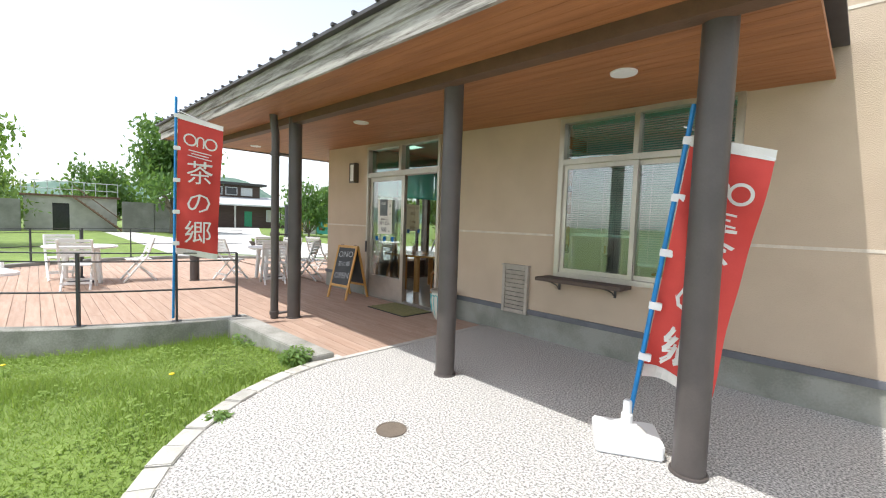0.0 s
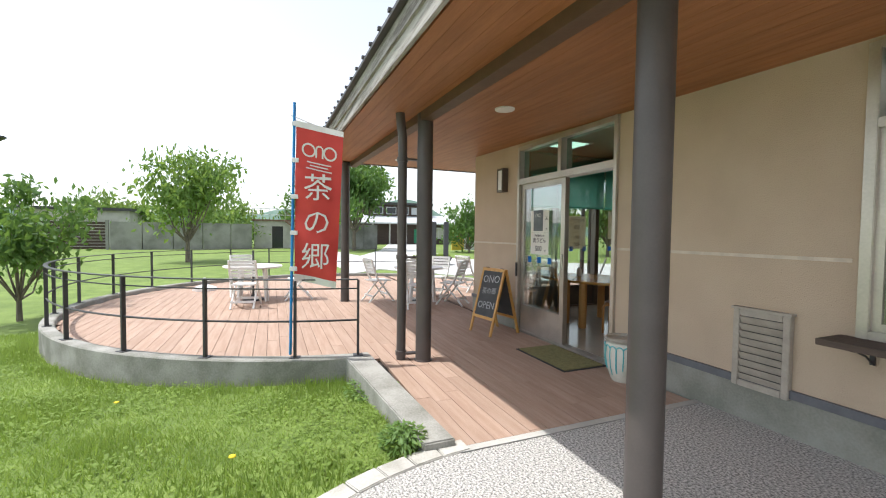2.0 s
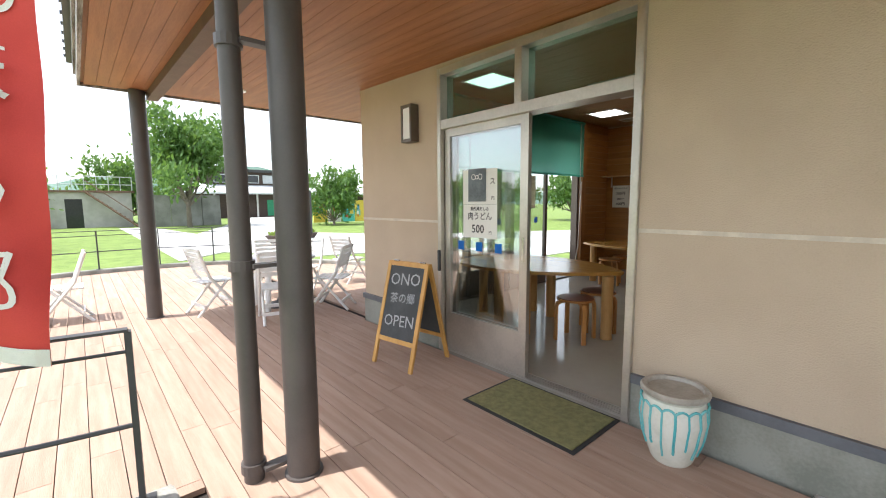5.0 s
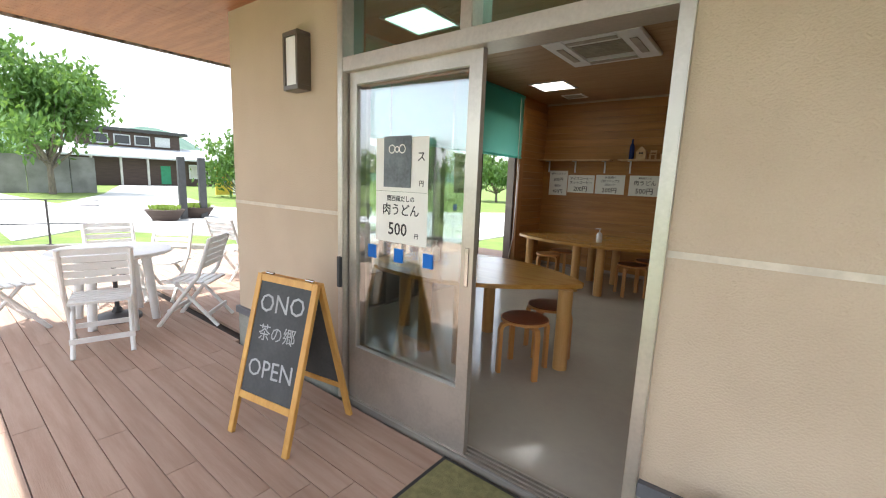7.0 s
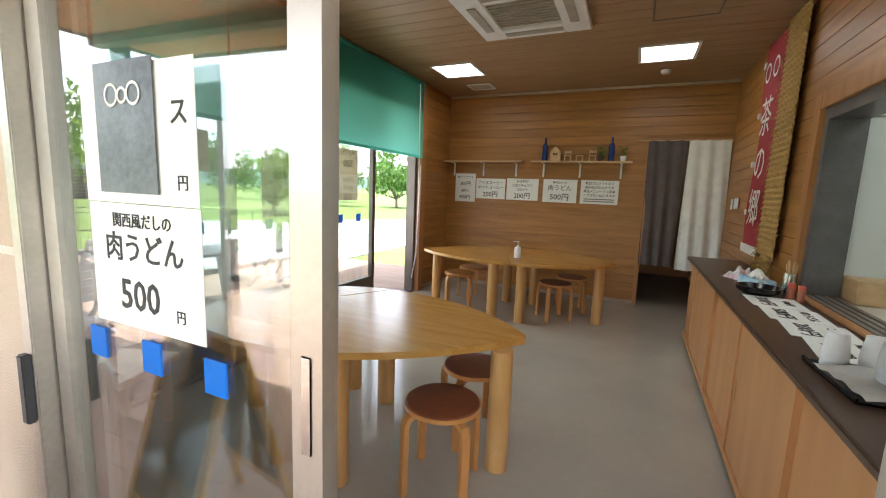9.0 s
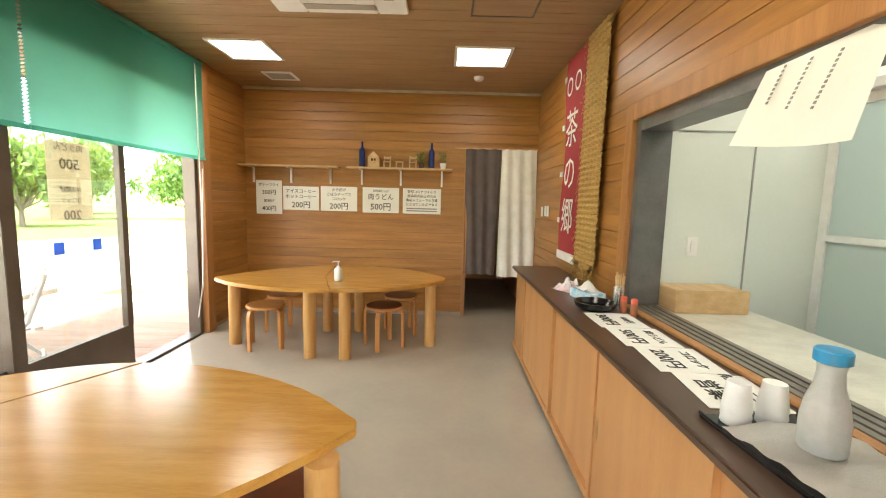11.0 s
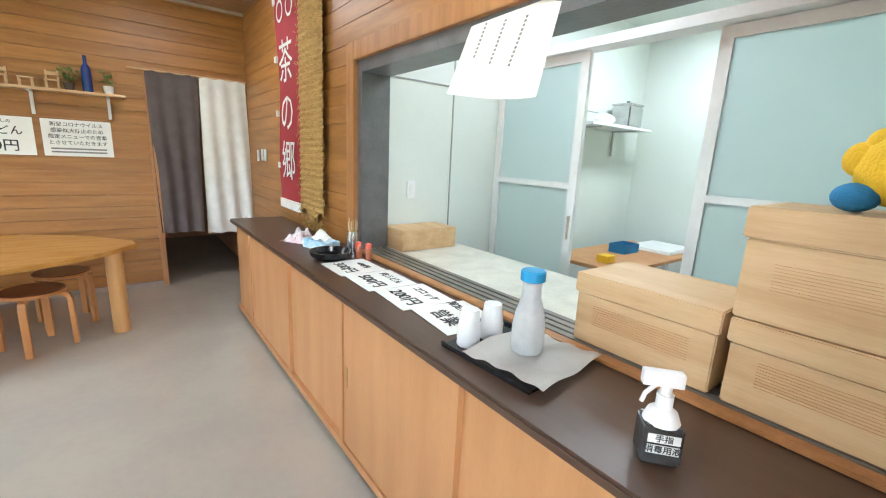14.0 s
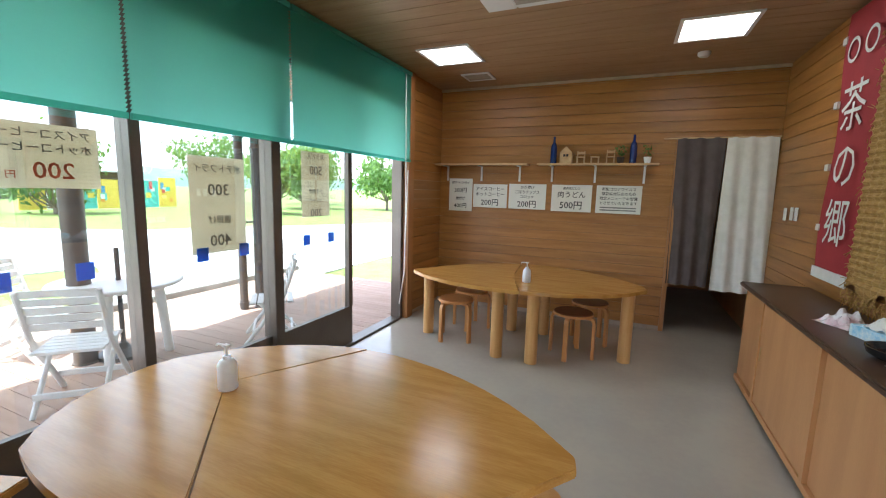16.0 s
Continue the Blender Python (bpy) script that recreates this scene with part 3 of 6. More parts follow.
def ring_mesh(bm, cx, cz, r, w, m):
    n = 28
    a = [[bm.verts.new(m(cx + (r + d) * math.cos(k * math.tau / n), cz + (r + d) * math.sin(k * math.tau / n))) for k in range(n)] for d in (-w, w)]
    for k in range(n):
        bm.faces.new((a[0][k], a[0][(k + 1) % n], a[1][(k + 1) % n], a[1][k]))


def banner(name, m, w, z0, z1, label, pole_top, tilt_amp, sag=0.0):
    """Nobori banner: pole along local z, cloth along local +x."""
    t = thing(name, m, label, "banner", "red nobori banners")
    pole = cyl("pole", (0, 0, 0.05), (0, 0, pole_top), 0.014, POLEBLUE, t, "blue plastic pole")
    cyl("cross_rod", (-0.03, 0, z1 + 0.05), (w + 0.02, 0, z1 - 0.05 - sag), 0.006, WHITE, t)

    def surf(x, z):
        u, v = x / w, (z - z0) / (z1 - z0)
        return Vector((0.02 + x * (1 - 0.1 * (1 - v)), tilt_amp * math.sin(u * 5 + v * 6) * (1.1 - v) + 0.02 * math.sin(v * 17 + u * 3), z - sag * u))
    bm = bmesh.new()
    sheet(bm, lambda u, v: surf(u * w, z0 + v * (z1 - z0)), 10, 30)
    cloth = part("cloth", bm, RED, t, "red cloth", smooth=True)
    for sgn in (-1, 1):
        def on(x, z, sgn=sgn):
            return surf(x, z) + Vector((0, sgn * 0.006, 0))
        bm = bmesh.new()
        sheet(bm, lambda u, v: on(u * w, z0 + v * 0.07), 10, 2)
        part("hem", bm, CLOTHWHITE, cloth, "white hem")
        bm = bmesh.new()
        sheet(bm, lambda u, v: on(u * w, z1 - 0.06 + v * 0.06), 10, 2)
        part("hem", bm, CLOTHWHITE, cloth, "white hem")
        bm = bmesh.new()
        for cx in (0.27, 0.73):
            ring_mesh(bm, w * cx, z1 - 0.26, 0.13 * w, 0.009, on)
        arch = [(-0.07, -0.13)] + [(0.07 * math.cos(q), 0.05 + 0.07 * math.sin(q)) for q in (math.pi * (1 - j / 8) for j in range(9))] + [(0.07, -0.13)]
        for (xa, za), (xb, zb) in zip(arch, arch[1:]):
            nx, nz = (zb - za), -(xb - xa)
            ln = math.hypot(nx, nz) or 1
            nx, nz = nx / ln * 0.008, nz / ln * 0.008
            bm.faces.new([bm.verts.new(on(w * 0.5 + w * px + sx * nx, z1 - 0.26 + w * pz + sx * nz)) for px, pz, sx in ((xa, za, 1), (xb, zb, 1), (xb, zb, -1), (xa, za, -1))])
        for j, half in enumerate((0.26, 0.2, 0.28)):
            sheet(bm, lambda u, v, j=j, half=half: on(w * (0.5 + half * (2 * u - 1)), z1 - 0.37 - 0.032 * j - 0.012 * v), 6, 1)
        part("emblem", bm, CLOTHWHITE, cloth, "white ring emblem")
    for ch, f in (("茶", 0.60), ("の", 0.385), ("郷", 0.17)):
        z = z0 + f * (z1 - z0)
        for sgn in (-1, 1):
            p = surf(w * 0.5, z) + Vector((0, sgn * 0.03, 0))
            words(t, ch, 0.62 * w, Matrix.Translation(p) @ Euler((radians(90), 0, 0)).to_matrix().to_4x4(), CLOTHWHITE)
    for k in range(5):
        z = z0 + 0.1 + k * (z1 - z0 - 0.15) / 4
        boxes("loop", [((-0.02, -0.018, z), (0.05, 0.018, z + 0.045))], WHITE, t, "white tie loop", bevel=0.004)
    return t


b1 = banner("nobori_banner", pose(-4.83, 2.37, 0.09, 0, 1, 80), 0.46, 0.8, 2.4, "faded red nobori banner on a blue pole tied to the railing", 2.58, 0.045, 0.07)
b2 = banner("nobori_banner", pose(-0.23, 3.88, 0.12, 2, 7, 18), 0.4, 0.34, 1.78, "red nobori banner on a leaning blue pole in a white stand", 1.95, 0.07, 0.05)
st = thing("banner_stand", pose(-0.23, 3.86, 0, 0, 0, 30), "white plastic water-filled banner stand on the pavement", "banner stand")
bm = bmesh.new()
box(bm, (-0.19, -0.15, 0.0), (0.19, 0.15, 0.1))
lathe(bm, [(0.13, 0.09), (0.07, 0.14), (0.05, 0.15)], 16)
part("tank", bm, WHITE, st, bevel=0.02, smooth=True)
spun("socket", [(0.035, 0.14), (0.035, 0.2), (0.026, 0.21), (0.026, 0.28), (0.02, 0.29)], WHITE, st)

# front window
w1 = thing("window_1", pose(0, 0, 0), "aluminium sliding window with a green tinted transom and lowered blind", "window", kind="structure")
fr = []
for a, b in (((-1.76, 0.78), (-1.70, 2.55)), ((-0.10, 0.78), (-0.04, 2.55)), ((-1.70, 2.5), (-0.10, 2.55)), ((-1.70, 0.78), (-0.10, 0.83)), ((-1.70, 2.04), (-0.10, 2.1)), ((-0.94, 2.1), (-0.89, 2.5))):
    boxes("window_frame", [((a[0], Y0 - 0.03, a[1]), (b[0], Y0 + 0.09, b[1]))], ALU, w1, bevel=0.004)
for x0, x1, d in ((-1.70, -0.89, 0.0), (-0.93, -0.10, 0.035)):
    boxes("sash", [((x0, Y0 + d, 0.832), (x0 + 0.045, Y0 + d + 0.03, 2.04)), ((x1 - 0.045, Y0 + d, 0.832), (x1, Y0 + d + 0.03, 2.04)), ((x0 + 0.045, Y0 + d, 0.832), (x1 - 0.045, Y0 + d + 0.03, 0.88)), ((x0 + 0.045, Y0 + d, 1.99), (x1 - 0.045, Y0 + d + 0.03, 2.04))], ALU, w1)
    p = boxes("pane", [((x0 + 0.045, Y0 + d + 0.012, 0.88), (x1 - 0.045, Y0 + d + 0.018, 1.99))], PANE, w1)
    p.visible_shadow = False
for x0, x1 in ((-1.70, -0.94), (-0.89, -0.10)):
    p = boxes("transom_pane", [((x0, Y0 + 0.04, 2.1), (x1, Y0 + 0.046, 2.5))], PANE, w1)
    p.visible_shadow = False


def blind(name, along, base, lo, hi, z0, z1, material, label, step=0.024, down=True):
    """Venetian blind: along 'x' or 'y', at base on the other axis."""
    t = thing(name, pose(0, 0, 0), label, "blind", "venetian blinds")
    bm = bmesh.new()
    n = int((z1 - z0) / step)
    s = 0.0125
    for k in range(n):
        z = z0 + (k + 0.5) * step
        a = ((lo, -s, z - 0.009), (hi, -s, z - 0.009), (hi, s, z + 0.009), (lo, s, z + 0.009))
        if along == "x":
            q = [(u, base + v, w) for u, v, w in a]
        else:
            q = [(base + v, u, w) for u, v, w in a]
        lo4 = [bm.verts.new(p) for p in q]
        bm.faces.new(lo4)
    tagged(part("slats", bm, material, t), kind="stuff")
    def bar(nm, a, b, m=material):
        if along == "x":
            boxes(nm, [((a[0], base + a[1], a[2]), (b[0], base + b[1], b[2]))], m, t)
        else:
            boxes(nm, [((base + a[1], a[0], a[2]), (base + b[1], b[0], b[2]))], m, t)
    bar("headrail", (lo, -0.02, z1), (hi, 0.02, z1 + 0.04))
    bar("bottom_rail", (lo, -0.014, z0 - 0.03), (hi, 0.014, z0))
    for k in range(3):
        u = lo + (hi - lo) * (0.12 + 0.38 * k)
        bar("cord", (u, -0.016, z0), (u + 0.004, -0.0135, z1), WHITE)
    return t


PALEBLIND = mat("pale_green_blind", (0.42, 0.6, 0.52), 0.5, bump=0.02)
blind("venetian_blind", "x", Y0 + 0.17, -1.68, -0.92, 1.28, 2.02, PALEBLIND, "pale green venetian blind half lowered behind the window")
blind("venetian_blind", "x", Y0 + 0.17, -0.90, -0.12, 1.0, 2.02, PALEBLIND, "pale green venetian blind lowered behind the window")
blind("venetian_blind", "x", Y0 + 0.12, -1.68, -0.12, 2.12, 2.46, BLIND, "green venetian blind behind the transom panes")

sh = thing("window_shelf", pose(-1.36, Y0, 0.76), "weathered dark wooden shelf on brackets under the window", "shelf")
boxes("board", [((-0.48, -0.28, -0.02), (0.48, -0.005, 0.02))], mat("shelf_grey_wood", (0.11, 0.08, 0.06), 0.8, c2=(0.07, 0.05, 0.04), stretch=(0.3, 4, 4)), sh, bevel=0.004)
for x in (-0.32, 0.32):
    bm = bmesh.new()
    box(bm, (x - 0.012, -0.24, -0.03), (x + 0.012, -0.005, -0.021))
    box(bm, (x - 0.012, -0.018, -0.13), (x + 0.012, -0.005, -0.03))
    tube(bm, [(x, -0.2, -0.03), (x, -0.09, -0.07), (x, -0.015, -0.12)], 0.006, 6)
    part("bracket", bm, DARK_METAL, sh)
vt = thing("wall_vent", pose(-2.28, Y0, 0.26), "beige louvred metal vent cover low on the wall", "vent")
VENT = mat("vent_beige", (0.42, 0.38, 0.32), 0.5, bump=0.05)
boxes("frame", [((-0.19, -0.05, 0), (-0.145, 0, 0.58)), ((0.145, -0.05, 0), (0.19, 0, 0.58)), ((-0.145, -0.05, 0), (0.145, 0, 0.045)), ((-0.145, -0.05, 0.535), (0.145, 0, 0.58))], VENT, vt, bevel=0.004)
boxes("hood", [((-0.2, -0.06, 0.582), (0.2, 0, 0.6))], VENT, vt)
boxes("backing", [((-0.145, -0.02, 0.045), (0.145, -0.01, 0.535))], DARK_METAL, vt)
for k in range(9):
    bm = bmesh.new()
    box(bm, (-0.143, -0.012, -0.028), (0.143, -0.006, 0.028), pose(0, -0.028, 0.075 + k * 0.054, 25))
    part("slat", bm, VENT, vt)
sc = thing("wall_lamp", pose(-5.98, Y0, 2.03), "bronze-framed wall lamp with a white diffuser", "wall lamp")
boxes("frame", [((-0.085, -0.1, 0), (0.085, 0, 0.03)), ((-0.085, -0.1, 0.33), (0.085, 0, 0.36)), ((-0.085, -0.1, 0.03), (-0.06, 0, 0.33)), ((0.06, -0.1, 0.03), (0.085, 0, 0.33))], BRONZE, sc, bevel=0.003)
boxes("diffuser", [((-0.058, -0.09, 0.032), (0.058, -0.01, 0.328))], WHITE, sc)
for x, y in ((-0.65, 4.5), (-4.08, 4.38), (-8.0, 4.45), (-8.0, 8.5)):
    z = soffit_z(x)
    dl = thing("downlight", pose(x, y, z), "white round recessed downlight in the soffit", "downlight", "soffit downlights")
    spun("trim_ring", [(0.075, -0.001), (0.1, -0.001), (0.098, -0.014), (0.078, -0.016)], WHITE, dl)
    spun("lens", [(0.07, -0.003), (0.05, -0.006), (0.01, -0.007)], PALE_CONC, dl)

# entrance
en = thing("door_1", pose(0, 0, 0), "aluminium framed sliding glass entrance, one leaf open", "door", kind="structure")
F0, F1 = Y0 - 0.035, Y0 + 0.13
for a, b in (((DX0, 0.0), (DX0 + 0.05, 2.64)), ((DX1 - 0.05, 0.0), (DX1, 2.64)), ((DX0 + 0.05, 2.58), (DX1 - 0.05, 2.64)), ((DX0 + 0.05, 2.1), (DX1 - 0.05, 2.18)), ((-4.67, 2.18), (-4.6, 2.58))):
    boxes("door_frame", [((a[0], F0, a[1]), (b[0], F1, b[1]))], ALU, en, bevel=0.004)
boxes("track", [((DX0, Y0 + k * 0.03, 0.0), (DX1, Y0 + k * 0.03 + 0.012, 0.018)) for k in range(4)], ALU, en)
for x0, x1 in ((DX0 + 0.05, -4.67), (-4.6, DX1 - 0.05)):
    p = boxes("transom_pane", [((x0, Y0 + 0.05, 2.18), (x1, Y0 + 0.056, 2.58))], TINT, en)
    p.visible_shadow = False
for y in (Y0 + 0.012, Y0 + 0.072):
    x0, x1 = (-5.52, -4.56) if y < Y0 + 0.05 else (-5.5, -4.6)
    leaf = boxes("door_leaf", [((x0, y, 0.02), (x0 + 0.065, y + 0.035, 2.1)), ((x1 - 0.075, y, 0.02), (x1, y + 0.035, 2.1)), ((x0 + 0.065, y, 2.03), (x1 - 0.075, y + 0.035, 2.1)), ((x0 + 0.065, y, 0.02), (x1 - 0.075, y + 0.035, 0.38))], ALU, en)
    p = boxes("pane", [((x0 + 0.065, y + 0.014, 0.38), (x1 - 0.075, y + 0.02, 2.03))], PANE, leaf)
    p.visible_shadow = False
    boxes("pull", [((x1 - 0.05, y - 0.004, 0.95), (x1 - 0.025, y, 1.15))], STEEL, leaf, bevel=0.002)
boxes("lock", [((-5.56, Y0 - 0.06, 0.78), (-5.53, Y0 - 0.036, 0.98))], DARK_METAL, en, bevel=0.004)


def notice(name, m, w, h, lines, label, material=PAPER, back=False, group=""):
    """A flat sheet in local x, z facing -y. lines: text, height, offset up, material."""
    t = thing(name, m, label, "notice", group)
    boxes("sheet", [((-w / 2, -0.001, -h / 2), (w / 2, 0.001, h / 2))], material, t)
    for text, size, x, z, ink in lines:
        words(t, text, size, Matrix.Translation((x, -0.0022, z)) @ Euler((radians(90), 0, 0)).to_matrix().to_4x4(), ink)
        if back:
            words(t, text, size, Matrix.Translation((x, 0.0022, z)) @ Euler((radians(90), 0, 0)).to_matrix().to_4x4(), REDINK if ink == REDINK else GREYINK)
    return t


notice("notice", pose(-5.06, Y0 - 0.0, 1.265), 0.4, 0.29, [("関西風だしの", 0.036, 0, 0.105, INK), ("肉うどん", 0.072, 0, 0.04, INK), ("500", 0.1, -0.02, -0.07, INK), ("円", 0.032, 0.125, -0.095, INK)], "white paper price notice taped on the glass door")
nt = notice("notice", pose(-5.06, Y0 - 0.002, 1.56), 0.4, 0.295, [("ス", 0.06, 0.15, 0.04, INK), ("円", 0.035, 0.155, -0.1, INK)], "white price notice half covered by a dark poster")
ps = thing("poster", pose(-5.085, Y0 - 0.008, 1.575), "dark landscape poster taped over a notice", "poster")
boxes("sheet", [((-0.105, -0.001, -0.14), (0.105, 0.001, 0.14))], mat("poster_dark", (0.05, 0.06, 0.065), 0.4, c2=(0.13, 0.15, 0.16), scale=7), ps)
bm = bmesh.new()
for cx in (-0.04, 0.04):
    ring_mesh(bm, cx, 0.07, 0.022, 0.003, lambda x, z: Vector((x, -0.003, z)))
ring_mesh(bm, 0, 0.068, 0.015, 0.003, lambda x, z: Vector((x, -0.003, z)))
part("emblem", bm, CLOTHWHITE, ps)
for k in range(3):
    solo(boxes("tape_square", [((-5.35 + k * 0.225, Y0 + 0.02, 1.0), (-5.28 + k * 0.225, Y0 + 0.0245, 1.08))], BLUE), "blue tape square stuck on the glass", "sticker", "blue tape squares")

# A-board
ab = thing("a_board", pose(-5.49, 4.875, 0, 0, 0, 9.5), "folding wooden chalkboard easel standing open on the deck", "sign board")
for sgn, mw in ((1, BOARDWOOD), (-1, BOARDWOOD)):
    lean = Matrix.Translation((0, 0.0 if sgn > 0 else 0.5, 0)) @ Euler((radians(-15 * sgn), 0, 0)).to_matrix().to_4x4()
    bm = bmesh.new()
    box(bm, (-0.245, -0.012, 0), (-0.205, 0.012, 0.93), lean)
    box(bm, (0.205, -0.012, 0), (0.245, 0.012, 0.93), lean)
    box(bm, (-0.205, -0.012, 0.89), (0.205, 0.012, 0.93), lean)
    box(bm, (-0.205, -0.012, 0.21), (0.205, 0.012, 0.25), lean)
    fr = part("frame", bm, mw, ab, bevel=0.002)
    bm = bmesh.new()
    box(bm, (-0.205, -0.006, 0.25), (0.205, 0.006, 0.89), lean)
    part("board", bm, BOARD, ab, "black chalkboard")
    if sgn > 0:
        for text, size, z in (("ONO", 0.15, 0.77), ("茶の郷", 0.1, 0.6), ("OPEN", 0.14, 0.4)):
            words(ab, text, size, lean @ Matrix.Translation((0, -0.008, z)) @ Euler((radians(90), radians(-3), 0)).to_matrix().to_4x4(), CHALK)
for x in (-0.16, 0.16):
    cyl("hinge", (x - 0.03, 0.25, 0.905), (x + 0.03, 0.25, 0.905), 0.008, STEEL, ab)
mt = thing("door_mat", pose(-4.19, 5.2, 0.001), "olive green coir mat with a dark rubber edge", "door mat")
boxes("rubber_edge", [((-0.45, -0.28, 0), (0.45, 0.28, 0.006))], RUBBER, mt)
boxes("coir_surface", [((-0.425, -0.255, 0.006), (0.425, 0.255, 0.015))], MATGREEN, mt, bevel=0.003)
pot = thing("ceramic_pot", pose(-3.37, 5.31, 0), "empty cream glazed ceramic pot with teal drips", "pot")
spun("body", [(0.105, 0.0), (0.12, 0.02), (0.165, 0.15), (0.185, 0.27), (0.175, 0.36), (0.165, 0.385), (0.18, 0.41), (0.185, 0.425), (0.175, 0.435), (0.155, 0.43), (0.148, 0.39), (0.155, 0.3), (0.13, 0.12), (0.09, 0.05), (0.01, 0.045)], GLAZE, pot, n=40)
for k in range(16):
    a = k * math.tau / 16
    bm = bmesh.new()
    tube(bm, [(r * math.cos(a + d), r * math.sin(a + d), z) for r, z, d in ((0.179, 0.345, 0), (0.186, 0.27, 0.01), (0.168, 0.15, -0.01), (0.14 + 0.01 * (k % 3), 0.07 + 0.03 * (k % 3), 0))], 0.006 + 0.002 * (k % 2), 6)
    part("drip", bm, TEAL, pot)
spun("rim", [(0.152, 0.4), (0.172, 0.398), (0.188, 0.41), (0.192, 0.428), (0.18, 0.441), (0.158, 0.438), (0.15, 0.42)], mat("pot_rim", (0.42, 0.39, 0.33), 0.4, c2=(0.3, 0.28, 0.23), scale=12), pot, "bare beige rim", n=40)
for k in range(16):
    bm = bmesh.new()
    a0 = k * math.tau / 16
    tube(bm, [((0.181 + 0.004 * math.sin(u * math.pi)) * math.cos(a0 + u * math.tau / 16), (0.181 + 0.004 * math.sin(u * math.pi)) * math.sin(a0 + u * math.tau / 16), 0.345 + 0.022 * math.sin(u * math.pi)) for u in (0, 0.25, 0.5, 0.75, 1)], 0.007, 6)
    part("glaze_scallop", bm, TEAL, pot)
pot.scale = (0.9, 0.9, 0.95)
mh = thing("drain_cover", pose(-1.33, 2.87, 0.001), "small round brown metal drain cover in the pavement", "drain cover")
spun("cover", [(0.1, 0), (0.1, 0.006), (0.088, 0.007), (0.087, 0.004), (0.01, 0.005)], mat("brown_iron", (0.16, 0.13, 0.1), 0.6, bump=0.4), mh)

# kerb stones
for k in range(18):
    a = radians(186 + 5.4 * k)
    bm = bmesh.new()
    h = radians(2.6)
    prism(bm, [((PR + d) * math.cos(a + s * h) + PX, (PR + d) * math.sin(a + s * h) + PY) for d, s in ((-0.015, -1), (0.12, -1), (0.12, 1), (-0.015, 1))], -0.2, 0.012 + 0.004 * math.sin(k * 3))
    tagged(part("kerb_stone", bm, KERB, bevel=0.006), "pale square kerb stone edging the gravel", "kerb", "curved kerb stones", "structure")


# white garden furniture
def garden_table(m, r=0.55, umb=True):
    t = thing("garden_table", m, "round white plastic garden table on the deck", "table", "white garden tables")
    spun("tabletop", [(r - 0.03, 0.66), (r, 0.675), (r, 0.69), (r - 0.01, 0.7), (0.03, 0.702)], WHITEPAINT, t, n=40)
    for k in range(4):
        a = math.pi / 4 + k * math.pi / 2
        cyl("leg", (0.3 * math.cos(a), 0.3 * math.sin(a), 0.665), (0.36 * math.cos(a), 0.36 * math.sin(a), 0), 0.045, WHITEPAINT, t, r2=0.036)
    cyl("umbrella_tube", (0, 0, 0.0), (0, 0, 1.0 if umb else 0.66), 0.02, DARK_METAL, t, "dark parasol tube")
    spun("parasol_base", [(0.2, 0), (0.2, 0.03), (0.05, 0.07), (0.03, 0.12)], DARK_METAL, t, "dark parasol base")
    return t


garden_table(pose(-9.55, 1.85, 0))
garden_table(pose(-8.42, 4.98, 0), 0.5, False)
garden_table(pose(-8.6, 8.0, 0), 0.5)


def garden_chair(m):
    t = thing("folding_chair", m, "white slatted folding garden chair, paint worn", "chair", "white folding chairs")
    for x in (-0.22, 0.22):
        bm = bmesh.new()
        tube(bm, [(x, -0.26, 0.0), (x, 0.12, 0.5), (x, 0.24, 0.86)], 0.02, 8)
        part("front_leg", bm, WHITEPAINT, t)
        bm = bmesh.new()
        tube(bm, [(x * 0.86, 0.27, 0.0), (x * 0.86, -0.1, 0.42)], 0.018, 8)
        part("rear_leg", bm, WHITEPAINT, t)
    for k in range(6):
        y = -0.2 + k * 0.07
        boxes("seat_slat", [((-0.2, y, 0.415), (0.2, y + 0.055, 0.435))], WHITEPAINT, t)
    for k in range(5):
        z = 0.57 + k * 0.062
        y = 0.145 + (z - 0.57) * 0.33
        boxes("back_slat", [((-0.215, y, z), (0.215, y + 0.014, z + 0.048))], WHITEPAINT, t)
    for y, z in ((-0.17, 0.12), (0.19, 0.1)):
        boxes("stretcher", [((-0.21, y - 0.01, z), (0.21, y + 0.01, z + 0.04))], WHITEPAINT, t)
    return t


CH = garden_chair(pose(-7.72, 4.72, 0, 0, 0, -105))
for x, y, r in ((-7.85, 5.5, -45), (-8.7, 4.2, 190), (-9.1, 5.15, 85), (-9.0, 5.6, 40), (-8.75, 1.75, -100), (-10.3, 1.6, 95), (-9.4, 2.7, 0), (-8.0, 7.4, 225), (-7.75, 8.95, -45), (-9.3, 7.6, 120), (-9.4, 6.6, 200)):
    copy_thing(CH, pose(x, y, 0, 0, 0, r))
ub = thing("parasol_stand", pose(-11.4, 0.75, 0), "white plastic parasol stand on the deck", "parasol stand")
spun("base", [(0.25, 0), (0.25, 0.06), (0.1, 0.12), (0.05, 0.14)], WHITE, ub)
spun("tube", [(0.03, 0.14), (0.03, 0.28), (0.025, 0.29)], WHITE, ub)

